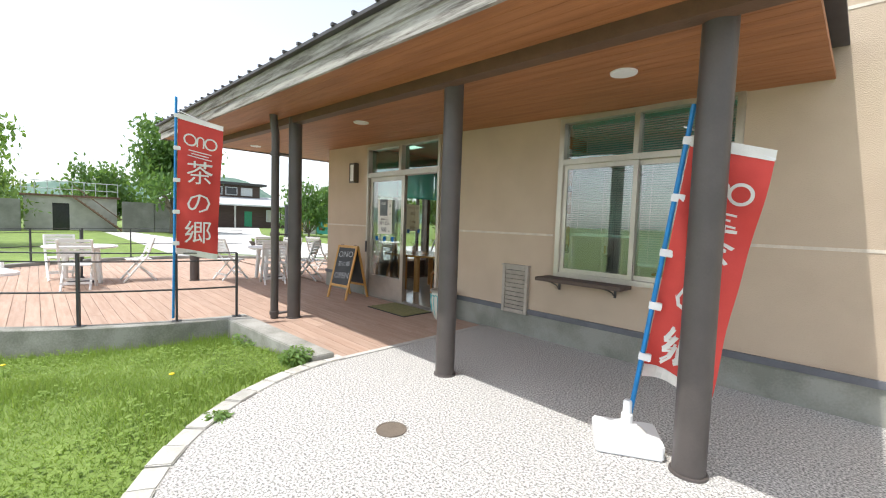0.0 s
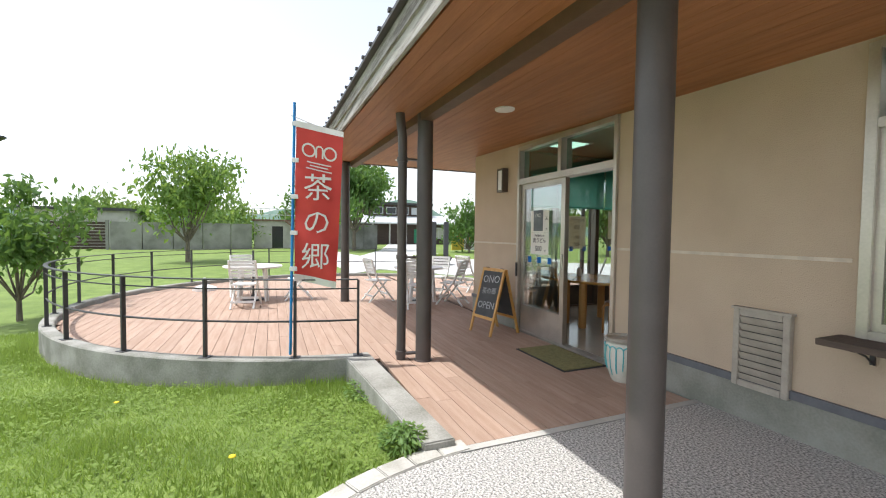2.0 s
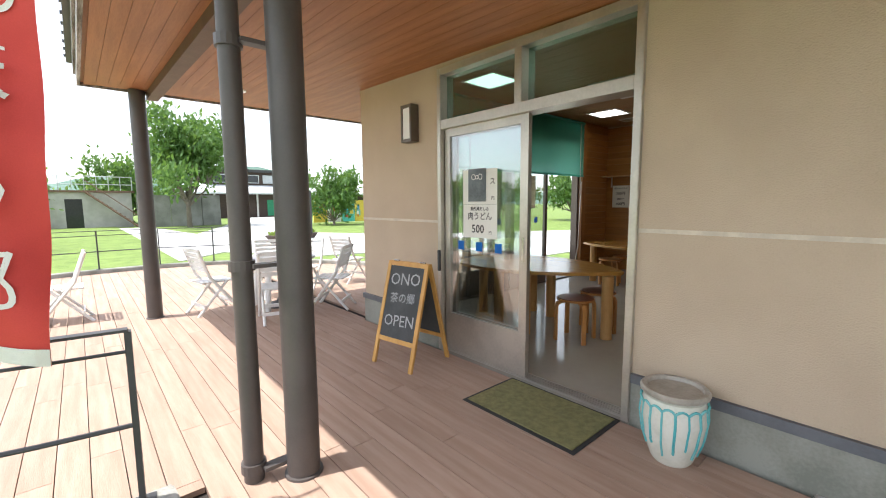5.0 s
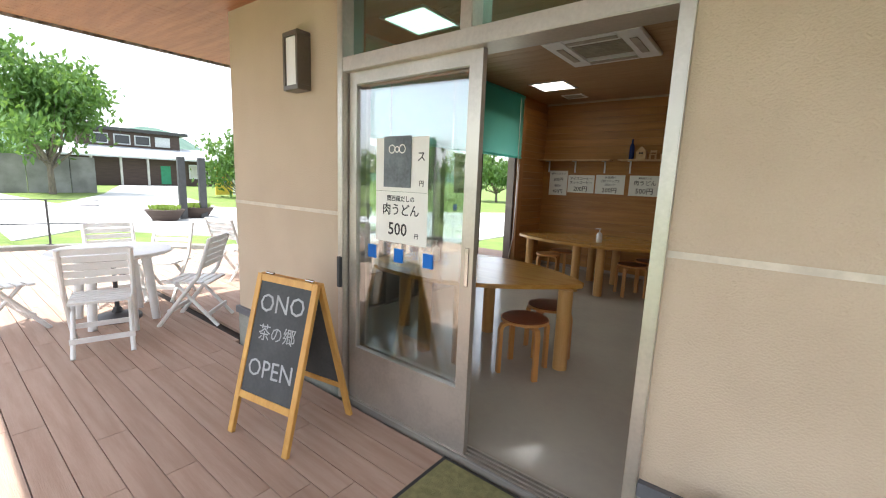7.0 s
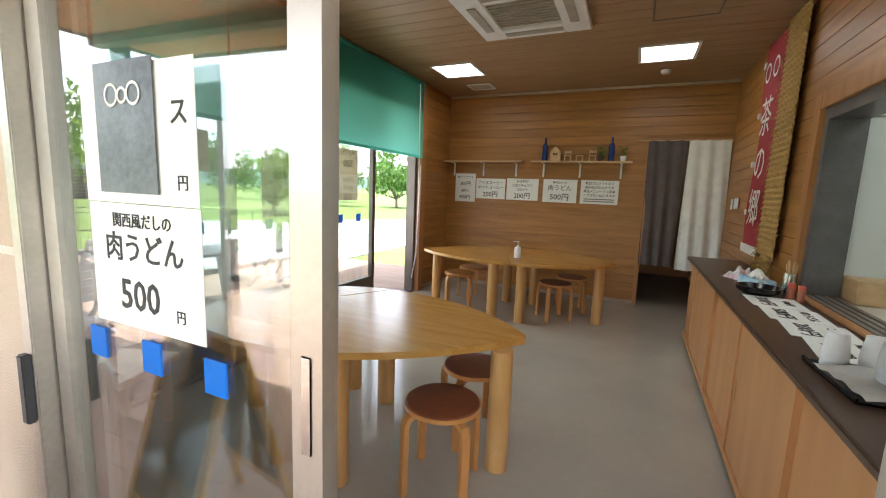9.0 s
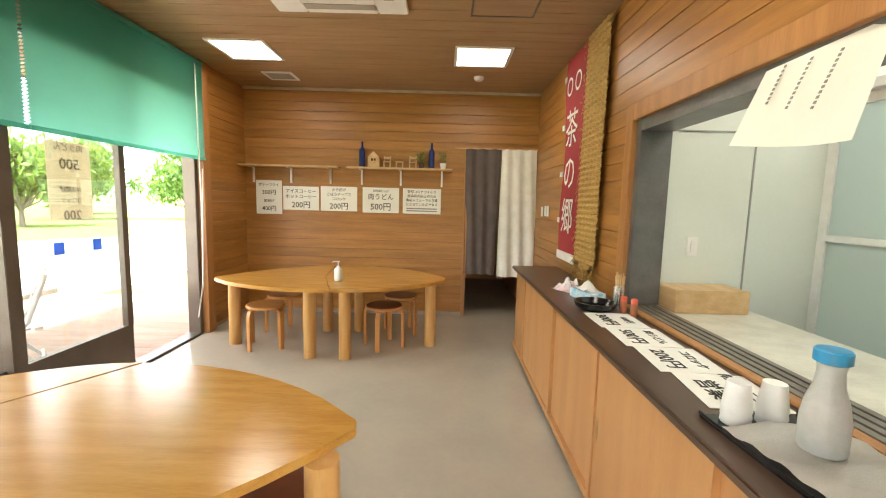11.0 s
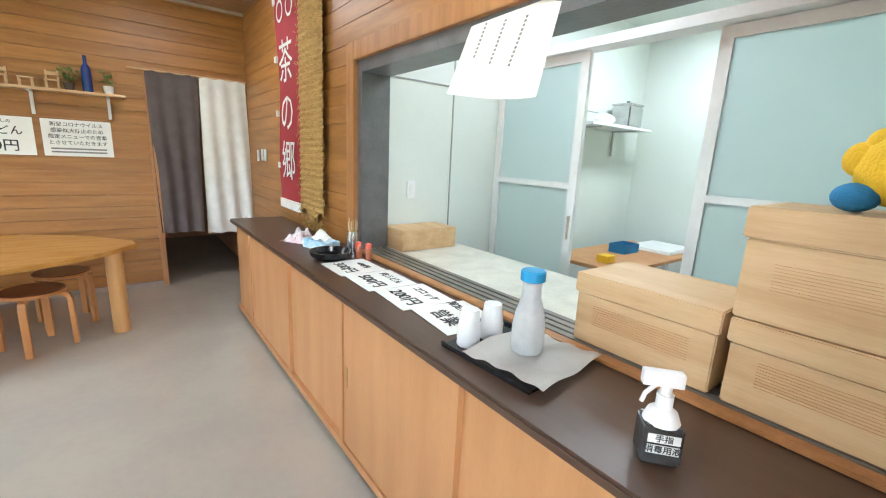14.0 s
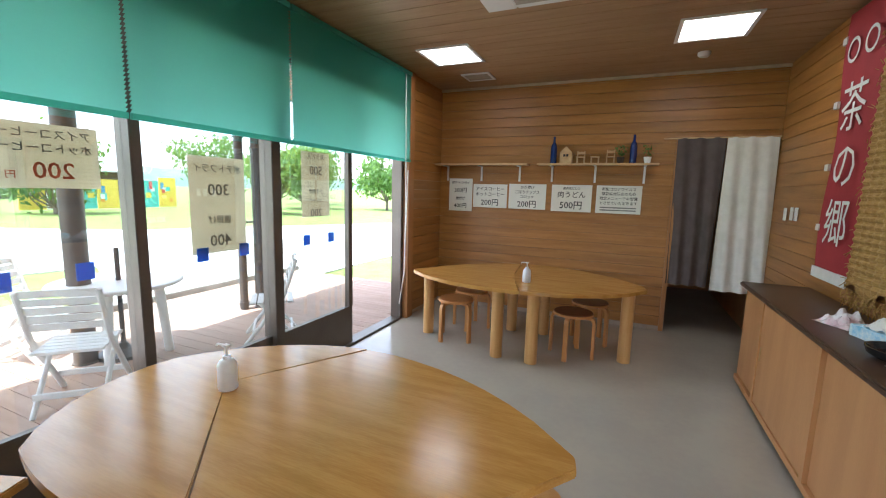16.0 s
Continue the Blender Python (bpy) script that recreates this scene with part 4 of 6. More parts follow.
# ---- trees ----
def tree(name, x, y, h, crown_w, z_crown, label, material, seed, leaves=2600, trunk=0.12, size=0.16):
    rnd = random.Random(seed)
    t = thing(name, pose(x, y, ground_z(x, y) - 0.03), label, "tree")
    bm = bmesh.new()
    ends = []
    tops = rnd.randint(4, 6)
    rod(bm, (0, 0, 0), (0, 0, z_crown * 0.7), trunk, trunk * 0.7, 8)
    for k in range(tops * 3):
        a = k * 2.4 + rnd.random()
        out = crown_w * 0.5 * rnd.uniform(0.25, 0.85)
        zt = z_crown + (h - z_crown) * rnd.uniform(0.15, 0.85)
        p0 = Vector((0, 0, z_crown * rnd.uniform(0.45, 0.7)))
        p2 = Vector((out * math.cos(a), out * math.sin(a), zt))
        p1 = (p0 + p2) / 2 + Vector((0, 0, -0.1 * h * rnd.random()))
        rod(bm, p0, p1, trunk * 0.45, trunk * 0.28, 6)
        rod(bm, p1, p2, trunk * 0.28, trunk * 0.08, 5)
        ends.append((p1, p2))
    part("trunk", bm, BARK, t, smooth=True)
    bm = bmesh.new()
    clumps = []
    for p1, p2 in ends:
        clumps += [(p2, 0.17), (p1.lerp(p2, 0.6), 0.16)]
        for _ in range(2):
            clumps.append((p2 + Vector((rnd.gauss(0, 0.12), rnd.gauss(0, 0.12), rnd.uniform(-0.06, 0.1))) * crown_w, 0.12))
    for _ in range(leaves):
        c, r = rnd.choice(clumps)
        p = c + Vector((rnd.gauss(0, 0.55), rnd.gauss(0, 0.55), rnd.gauss(0, 0.5))) * r * crown_w
        q = Euler((rnd.uniform(0, 6), rnd.uniform(0, 6), rnd.uniform(0, 6))).to_matrix()
        s = size * rnd.uniform(0.6, 1.2)
        bm.faces.new([bm.verts.new(p + q @ Vector(o)) for o in ((-s, 0, 0), (0, -s * 0.45, s * 0.1), (s, 0, 0), (0, s * 0.45, s * 0.1))])
    tagged(part("crown", bm, material, t), kind="stuff")
    return t


tree("tree", -25, -1.8, 5.4, 5.2, 1.8, "light green airy tree on the lawn", LEAF, 3, 3800, 0.12, 0.17)
tree("tree", -9.9, -1.9, 2.5, 1.9, 0.7, "small young green tree beside the path", LEAF2, 4, 2600, 0.05, 0.075)
tree("tree", -40, 9.4, 8.9, 7.2, 3.2, "full dark green tree beside the old wall", LEAF2, 5, 7000, 0.2, 0.24)
tree("tree", -34, 18.6, 4.6, 4.4, 0.7, "bushy green tree beside the painted panels", LEAF2, 6, 3500, 0.12, 0.2)
tree("tree", -52, 6.5, 7.0, 7.0, 1.2, "dark green tree behind the sheds", LEAF2, 7, 4000, 0.2, 0.28)
tree("tree", -52, -12.0, 5.0, 8.0, 1.0, "distant green tree behind the fence", LEAF, 8, 3500, 0.2, 0.28)
tree("tree", -24, -12.5, 3.6, 4.5, 0.8, "low bushy tree near the fence", LEAF, 9, 3000, 0.1, 0.16)
for k, (x, y, h) in enumerate(((-30, 34, 6), (-24, 38, 5.5), (-36, 42, 7), (-18, 40, 6), (-13, 44, 7), (-44, 36, 7), (-26, 27, 4.5))):
    tree("tree", x, y, h, h * 0.95, 1.4, "green tree beyond the path", (LEAF, LEAF2)[k % 2], 20 + k, 3000, 0.14, 0.24)
solo(tree("bush", -46, -2, 4.2, 9.0, 0.5, "hedge of green shrubs behind the wall", LEAF, 40, 3000, 0.1, 0.25), "hedge of green shrubs behind the wall", "bush")

# ---- far buildings ----
def old_wall(y0, y1, h, label):
    t = thing("old_wall", pose(-42, 0, -0.3), label, "wall", "old concrete walls")
    y = y0
    while y < y1 - 0.2:
        y2 = min(y + 2.2, y1)
        boxes("wall_panel", [((-0.12, y + 0.02, 0), (0.12, y2 - 0.02, h))], WALLGREY, t, bevel=0.02)
        y = y2


old_wall(-10.0, 0.5, 2.35, "stained grey concrete wall across the lawn")
old_wall(6.3, 12.1, 2.5, "stained grey concrete wall beside a tree")
fn = thing("board_fence", pose(-42, 0, -0.3), "dark brown slatted fence", "fence")
for k in range(9):
    boxes("board", [((-0.05, -16, 0.1 + k * 0.25), (0.05, -10.2, 0.3 + k * 0.25))], DARKWOOD, fn)
for y in (-16, -13.1, -10.2):
    boxes("post", [((-0.1, y - 0.1, 0), (0.1, y + 0.1, 2.45))], WALLGREY, fn)
hut = thing("shed", pose(-44, 0, -0.3), "grey container shed with a dark doorway and roof railing", "shed")
boxes("body", [((-2.2, 0.6, 0), (0, 2.2, 2.7)), ((-2.2, 3.2, 0), (0, 6.2, 2.7)), ((-2.2, 2.2, 2.2), (0, 3.2, 2.7))], PALE_CONC, hut)
boxes("doorway", [((-0.3, 2.2, 0), (-0.2, 3.2, 2.2))], GLASSY, hut)
boxes("roof_deck", [((-2.4, 0.4, 2.7), (0.2, 6.4, 2.85))], RUST, hut)
bm = bmesh.new()
for k in range(9):
    rod(bm, (0.15, 0.5 + k * 0.72, 2.85), (0.15, 0.5 + k * 0.72, 3.9), 0.03, n=6)
for z in (3.3, 3.9):
    rod(bm, (0.15, 0.5, z), (0.15, 6.3, z), 0.03, n=6)
part("roof_railing", bm, ROOFPALE, hut)
bm = bmesh.new()
for k in range(12):
    box(bm, (0.3, 3.4 + k * 0.25, 2.6 - k * 0.22), (1.1, 3.65 + k * 0.25, 2.66 - k * 0.22))
rod(bm, (1.1, 3.4, 2.7), (1.1, 6.4, 0.05), 0.08, n=6)
rod(bm, (1.1, 3.4, 3.6), (1.1, 6.4, 0.95), 0.04, n=6)
part("stair", bm, RUST, hut, "rusty outside stair")
hs = thing("far_shed", pose(-50, -14, -0.3), "pale grey low shed behind the fence", "shed")
boxes("wall", [((-3, -4, 0), (3, 4, 3.4))], PALE_CONC, hs)
boxes("roof", [((-3.3, -4.3, 3.4), (3.3, 4.3, 3.65))], DARK_METAL, hs)
hb = thing("community_building", pose(-60, 0, -0.3), "long dark timber building with a pale metal roof", "building")
boxes("wall", [((-8, 12.5, 0), (0, 38, 3.2))], DARKWOOD, hb)
bm = bmesh.new()
v = [bm.verts.new(p) for p in ((1.2, 11.8, 3.0), (1.2, 38.5, 3.0), (-4.5, 38.5, 4.4), (-4.5, 11.8, 4.4), (1.2, 11.8, 3.2), (1.2, 38.5, 3.2), (-4.5, 38.5, 4.6), (-4.5, 11.8, 4.6))]
for f in ((3, 2, 1, 0), (4, 5, 6, 7), (0, 1, 5, 4), (1, 2, 6, 5), (2, 3, 7, 6), (3, 0, 4, 7)):
    bm.faces.new([v[i] for i in f])
part("roof", bm, ROOFPALE, hb, "pale metal roof")
boxes("upper_wall", [((-9, 15.4, 4.0), (-3.5, 25.4, 6.1))], DARKWOOD, hb)
boxes("upper_roof", [((-9.5, 14.9, 6.1), (-2.9, 26.2, 6.45))], DARK_METAL, hb)
for y in (16.5, 18.6, 20.6, 22.7):
    wd = boxes("window", [((-3.5, y, 4.6), (-3.42, y + 1.6, 5.75))], ROOFPALE, hb)
    boxes("pane", [((-3.42, y + 0.12, 4.72), (-3.38, y + 1.48, 5.63))], GLASSY if y < 22 else ROOFPALE, wd)
for y in (25.0, 27.2, 29.4, 31.6):
    wd = boxes("window", [((0, y, 0.9), (0.06, y + 2.0, 2.6))], ROOFPALE, hb)
    boxes("pane", [((0.06, y + 0.15, 1.05), (0.09, y + 0.92, 2.45)), ((0.06, y + 1.05, 1.05), (0.09, y + 1.85, 2.45))], PALE_CONC, wd)
for y in (13, 15.5, 18, 20.5):
    cyl("porch_post", (0.9, y, 0), (0.9, y, 3.0), 0.12, PALE_CONC, hb)
boxes("green_door", [((0.0, 22.0, 0.2), (0.06, 23.0, 2.3))], mat("green_sign", (0.03, 0.25, 0.13), 0.6), hb)
# painted panels, notice posts, tubs
rnd = random.Random(11)
for k in range(7):
    y = 18.2 + k * 1.35
    pnl = thing("painted_panel", pose(-37.0, y, -0.3, 0, 0, 0), "outdoor panel painted in bright colours", "painted panel", "painted mural panels")
    boxes("board", [((-0.06, 0, 0.1), (0.06, 1.25, 2.3 - 0.25 * (k % 2)))], MURAL[(k * 2) % 6], pnl)
    for j in range(5):
        yy, zz = rnd.uniform(0.05, 0.8), rnd.uniform(0.2, 1.5)
        spot = boxes("painted_patch", [((0.062, yy, zz), (0.07 + j * 0.002, yy + rnd.uniform(0.2, 0.4), zz + rnd.uniform(0.2, 0.6)))], MURAL[(k + j + 1) % 6], pnl)
for x, y in ((-20.3, 9.3), (-21, 10.6)):
    tb = thing("planter_tub", pose(x, y, -0.3), "dark round planting tub filled with green plants", "planter", "dark planter tubs")
    spun("tub", [(0.35, 0), (0.6, 0.38), (0.62, 0.42), (0.5, 0.42), (0.4, 0.36)], DARKWOOD, tb)
    bm = bmesh.new()
    for _ in range(250):
        a, r = rnd.uniform(0, 6.3), rnd.uniform(0, 0.5)
        p = Vector((r * math.cos(a), r * math.sin(a), 0.4))
        bm.faces.new([bm.verts.new(p + Vector(o)) for o in ((0, 0, 0), (rnd.uniform(-0.06, 0.06), 0.03, 0.1), (rnd.uniform(-0.1, 0.1), rnd.uniform(-0.1, 0.1), 0.2))])
    tagged(part("plants", bm, BLADE, tb), kind="stuff")
for x, y in ((-20.6, 10.0), (-20.6, 10.7)):
    solo(boxes("sign_post", [((x - 0.08, y - 0.12, -0.3), (x + 0.08, y + 0.12, 2.0))], DARK_METAL, bevel=0.01), "dark upright sign post beside the planters", "sign post", "sign posts")
sl = thing("street_lamp", pose(-30, -11.4, -0.3), "dark street lamp with a flat round head", "street lamp")
cyl("pole", (0, 0, 0), (0, 0, 6.3), 0.06, DARK_METAL, sl)
spun("head", [(0.1, 6.25), (0.45, 6.5), (0.45, 6.58), (0.1, 6.66)], DARK_METAL, sl)
# hills
bm = bmesh.new()
prev = None
for k in range(121):
    y = -420 + k * 9
    hgt = 14 + 12 * math.exp(-((y - 110) / 28) ** 2) + 9 * math.exp(-((y - 60) / 50) ** 2) + 3 * noise.noise((y * 0.03, 0, 0)) + 1.5 * noise.noise((y * 0.13, 5, 0))
    cur = [bm.verts.new((-300 - d * 40, y, z)) for d, z in ((0, -2), (0.4, hgt * 0.5), (1, hgt), (2, -2))]
    if prev:
        for i in range(3):
            bm.faces.new((prev[i], cur[i], cur[i + 1], prev[i + 1]))
    prev = cur
stru(part("backdrop_hills", bm, HILLMAT, smooth=True), "low wooded green hills on the horizon", "hills")

# lawn tufts
rnd = random.Random(5)
bm = bmesh.new()
n = 0
while n < 95000:
    x = rnd.uniform(-8.6, -1.4)
    y = rnd.uniform(-2.6, 3.3)
    if math.hypot(x - CX, y - CY) < CR + 0.17 or math.hypot(x - PX, y - PY) < PR + 0.14 or (x > -4.9 and y > 2.88 + 0.09 * (x + 4.85)) or x > arc[-1][0] - 0.2:
        continue
    n += 1
    tall = 0.025 + 0.05 * max(0, noise.noise((x * 1.3, y * 1.3, 0)) + 0.25) + (0.05 if math.hypot(x - CX, y - CY) < CR + 0.4 and rnd.random() < 0.4 else 0)
    a, s = rnd.uniform(0, 6.3), rnd.uniform(0.6, 1.4)
    c, d = 0.0045 * math.cos(a), 0.0045 * math.sin(a)
    lx, ly = rnd.gauss(0, 0.025), rnd.gauss(0, 0.025)
    z = ground_z(x, y)
    bm.faces.new([bm.verts.new(p) for p in ((x - c, y - d, z - 0.005), (x + c, y + d, z - 0.005), (x + lx, y + ly, z + tall * s))])
for k in range(16000):
    x, y = rnd.uniform(-8.6, -1.4), rnd.uniform(-2.6, 3.3)
    if math.hypot(x - CX, y - CY) < CR + 0.17 or math.hypot(x - PX, y - PY) < PR + 0.14 or (x > -4.9 and y > 2.88 + 0.09 * (x + 4.85)) or x > arc[-1][0] - 0.2 or noise.noise((x * 0.9, y * 0.9, 7)) < 0.0:
        continue
    z, r = ground_z(x, y) + rnd.uniform(0.02, 0.07), rnd.uniform(0.008, 0.016)
    a, tip = rnd.uniform(0, 6.3), rnd.uniform(-0.4, 0.4)
    bm.faces.new([bm.verts.new((x + r * math.cos(a + q), y + r * math.sin(a + q), z + r * tip * math.cos(q))) for q in (0, 1.05, 2.1, 3.15, 4.2, 5.25)])
stru(tagged(part("grass", bm, BLADE), kind="stuff"), "short green grass blades on the lawn", "grass")

# weeds and dandelions
def weed(x, y, z, spread, tall, count, seed):
    r = random.Random(seed)
    t = thing("weed", pose(x, y, z), "green leafy weed tuft growing beside the kerb", "weed", "weeds in the lawn")
    bm = bmesh.new()
    for _ in range(count):
        a, d = r.uniform(0, 6.3), spread * math.sqrt(r.random())
        h = tall * r.uniform(0.35, 1.0) * (1.1 - 0.6 * d / spread)
        p = Vector((d * math.cos(a), d * math.sin(a), h))
        q = Euler((r.uniform(-0.7, 0.7), r.uniform(-0.7, 0.7), a)).to_matrix()
        w = r.uniform(0.01, 0.02)
        bm.faces.new([bm.verts.new(p + q @ Vector(o)) for o in ((-w * 1.6, 0, 0), (0, -w * 0.7, 0.003), (w * 1.6, 0, 0), (0, w * 0.7, 0.003))])
        if r.random() < 0.3:
            rod(bm, (p.x * 0.6, p.y * 0.6, -0.02), p, 0.0015, n=3)
    tagged(part("leaves", bm, LEAF, t), kind="stuff")


for k, (x, y, spread, tall, count) in enumerate(((-2.22, 2.08, 0.1, 0.06, 120), (-2.96, 3.00, 0.17, 0.17, 420), (-4.99, 2.73, 0.3, 0.16, 500), (-4.16, 3.10, 0.3, 0.15, 500))):
    weed(x, y, ground_z(x, y), spread, tall, count, 60 + k)
for x, y in ((-3.01, 1.99), (-4.52, 1.02), (-4.09, 3.30)):
    t = thing("dandelion", pose(x, y, ground_z(x, y)), "yellow dandelion flower standing in the lawn", "flower", "dandelions")
    cyl("stem", (0, 0, -0.01), (0.01, 0, 0.11), 0.002, BLADE, t, n=6)
    spun("flower", [(0.004, 0.108), (0.02, 0.116), (0.017, 0.122), (0.003, 0.126)], FLOWER, t, n=12).location = (0.01, 0, 0)

# ---- dining room ----
wg = thing("window_2", pose(0, 0, 0), "glazed west front with bronze frames and an open sliding door", "window", kind="structure")
for y in (5.95, 7.2, 8.17, 10.13):
    boxes("mullion", [((XW - 0.02, y, 0.0), (XI - 0.01, y + (0.09 if 8 < y < 9 else 0.06), 2.55))], BRONZE, wg, bevel=0.004)
boxes("top_rail", [((XW - 0.02, 6.01, 2.5), (XI - 0.01, 10.13, 2.55))], BRONZE, wg)
boxes("sill_track", [((XW - 0.02, 6.01, 0.0), (XI - 0.01, 10.13, 0.02))], BRONZE, wg)
for y0, y1, x in ((6.01, 7.2, -6.96), (7.26, 8.17, -6.96), (8.26, 9.2, -6.94)):
    boxes("kick_panel", [((x - 0.02, y0, 0.02), (x + 0.02, y1, 0.4))], BRONZE, wg)
    p = boxes("pane", [((x - 0.003, y0, 0.4), (x + 0.003, y1, 2.5))], PANE, wg)
    p.visible_shadow = False
boxes("door_stile", [((-6.965, 9.14, 0.4), (-6.915, 9.2, 2.5))], BRONZE, wg)
tagged(boxes("cedar_post", [((XI - 0.02, 10.2, 0), (XI + 0.05, 10.34, ZC))], CEDAR_POST, bevel=0.003), "orange cedar post at the end of the glazing", "post", kind="structure")
for y0, y1 in ((5.98, 7.16), (7.18, 8.3), (8.32, 10.2)):
    blind("venetian_blind", "y", -6.82, y0, y1, 1.93, 2.86, BLIND, "green venetian blind lowered over the glazed front", 0.022)
for y, lines, w, h, z in ((6.89, [("アイスコーヒー", 0.052, 0, 0.1, GREYINK), ("ホットコーヒー", 0.052, 0, 0.035, GREYINK), ("200", 0.11, -0.02, -0.07, REDINK), ("円", 0.04, 0.14, -0.09, REDINK)], 0.42, 0.3, 1.69), (7.79, [("ポテトフライ", 0.06, 0, 0.24, GREYINK), ("300", 0.11, 0, 0.1, GREYINK), ("唐揚げ", 0.06, 0, -0.1, GREYINK), ("400", 0.11, 0, -0.24, GREYINK)], 0.42, 0.64, 1.44), (8.76, [("肉うどん", 0.06, 0, 0.24, GREYINK), ("500", 0.11, 0, 0.12, GREYINK), ("かき揚げ", 0.045, 0, -0.06, GREYINK), ("コロッケ", 0.045, 0, -0.14, GREYINK), ("200", 0.1, 0, -0.25, GREYINK)], 0.36, 0.56, 1.6)):
    notice("notice", pose(-6.985, y, z, 0, 0, -90), w, h, lines, "price notice on the glass, reading from outside", BACKLIT, True, "notices on the glass")
for k in range(9):
    y = 6.3 + k * 0.325
    if abs(y - 7.23) > 0.06 and abs(y - 8.2) > 0.08:
        solo(boxes("tape_square", [((-6.972, y, 1.075), (-6.9665, y + 0.08, 1.165))], BLUE), "blue tape square stuck on the glass", "sticker", "blue tape squares")
cb = thing("blind_cord", pose(-6.8, 10.05, 0), "thin beige pull cords beside the blind", "cord")
bm = bmesh.new()
tube(bm, [(0, 0, 2.85), (0.01, 0.01, 1.5), (0.02, -0.02, 0.6), (0.0, -0.1, 0.25), (0.03, -0.05, 0.6), (0.03, 0.02, 1.8)], 0.006, 6)
part("cord", bm, CLOTHWHITE, cb)

tagged(boxes("trim", [((XI, YB - 0.03, ZC - 0.03), (XR, YB - 0.001, ZC - 0.001))], mat("trim_pale", (0.5, 0.42, 0.32), 0.6)), "thin pale trim where wall meets ceiling", "trim", kind="structure")
tagged(boxes("baseboard", [((XI, YB - 0.012, 0.0), (-3.99, YB + 0.018, 0.05))], mat("base_grey", (0.36, 0.3, 0.24), 0.6)), "low grey-brown baseboard under the boarding", "baseboard", kind="structure")
tagged(boxes("doorway_trim", [((-3.99, YB - 0.02, 0.0), (-3.94, YB + 0.16, 2.25)), ((-3.94, YB - 0.02, 2.2), (XR, YB + 0.16, 2.25))], CEDAR_POST), "cedar trim of the curtained doorway", "trim", kind="structure")


def ceiling_lamp(x, y):
    t = thing("ceiling_lamp", pose(x, y, ZC), "square recessed ceiling light, switched on", "ceiling light", "square ceiling lights")
    boxes("frame", [((-0.27, -0.27, -0.012), (-0.24, 0.27, 0)), ((0.24, -0.27, -0.012), (0.27, 0.27, 0)), ((-0.24, -0.27, -0.012), (0.24, -0.24, 0)), ((-0.24, 0.24, -0.012), (0.24, 0.27, 0))], WHITE, t)
    boxes("diffuser", [((-0.24, -0.24, -0.006), (0.24, 0.24, -0.001))], LAMPON, t)


for x, y in ((-6.18, 9.86), (-3.91, 9.9), (-6.18, 6.9), (-3.91, 6.9)):
    ceiling_lamp(x, y)
ac = thing("ceiling_air_conditioner", pose(-5.02, 8.46, ZC), "white four-way ceiling cassette air conditioner", "air conditioner")
boxes("panel", [((-0.48, -0.48, -0.04), (-0.26, 0.48, 0)), ((0.26, -0.48, -0.04), (0.48, 0.48, 0)), ((-0.26, -0.48, -0.04), (0.26, -0.26, 0)), ((-0.26, 0.26, -0.04), (0.26, 0.48, 0))], WHITE, ac, bevel=0.008)
boxes("grille", [((-0.255, -0.25 + k * 0.05, -0.03), (0.255, -0.23 + k * 0.05, -0.012)) for k in range(10)], VENT, ac)
for a in range(4):
    bm = bmesh.new()
    box(bm, (-0.25, -0.4, -0.048), (0.25, -0.33, -0.041), pose(0, 0, 0, 0, 0, 90 * a))
    part("louvre", bm, VENT, ac)
cv = thing("ceiling_vent", pose(-6.17, 10.68, ZC), "white rectangular ceiling vent", "vent")
boxes("frame", [((-0.17, -0.15, -0.012), (0.17, -0.12, 0)), ((-0.17, 0.12, -0.012), (0.17, 0.15, 0)), ((-0.17, -0.12, -0.012), (-0.14, 0.12, 0)), ((0.14, -0.12, -0.012), (0.17, 0.12, 0))], WHITE, cv)
for k in range(7):
    boxes("slat", [((-0.14, -0.11 + k * 0.033, -0.01), (0.14, -0.09 + k * 0.033, -0.003))], VENT, cv)
hp = thing("ceiling_hatch", pose(-3.84, 8.78, ZC), "square brown access panel with a dark frame in the ceiling", "access panel")
boxes("frame", [((-0.24, -0.24, -0.006), (0.24, -0.225, 0)), ((-0.24, 0.225, -0.006), (0.24, 0.24, 0)), ((-0.24, -0.225, -0.006), (-0.225, 0.225, 0)), ((0.225, -0.225, -0.006), (0.24, 0.225, 0))], BRONZE, hp)
boxes("panel", [((-0.222, -0.222, -0.004), (0.222, 0.222, -0.001))], CEILING, hp, bevel=0.001)
sd = thing("smoke_detector", pose(-3.89, 10.55, ZC), "small round white smoke detector", "smoke detector")
spun("body", [(0.055, 0), (0.055, -0.02), (0.04, -0.04), (0.01, -0.045)], WHITE, sd)

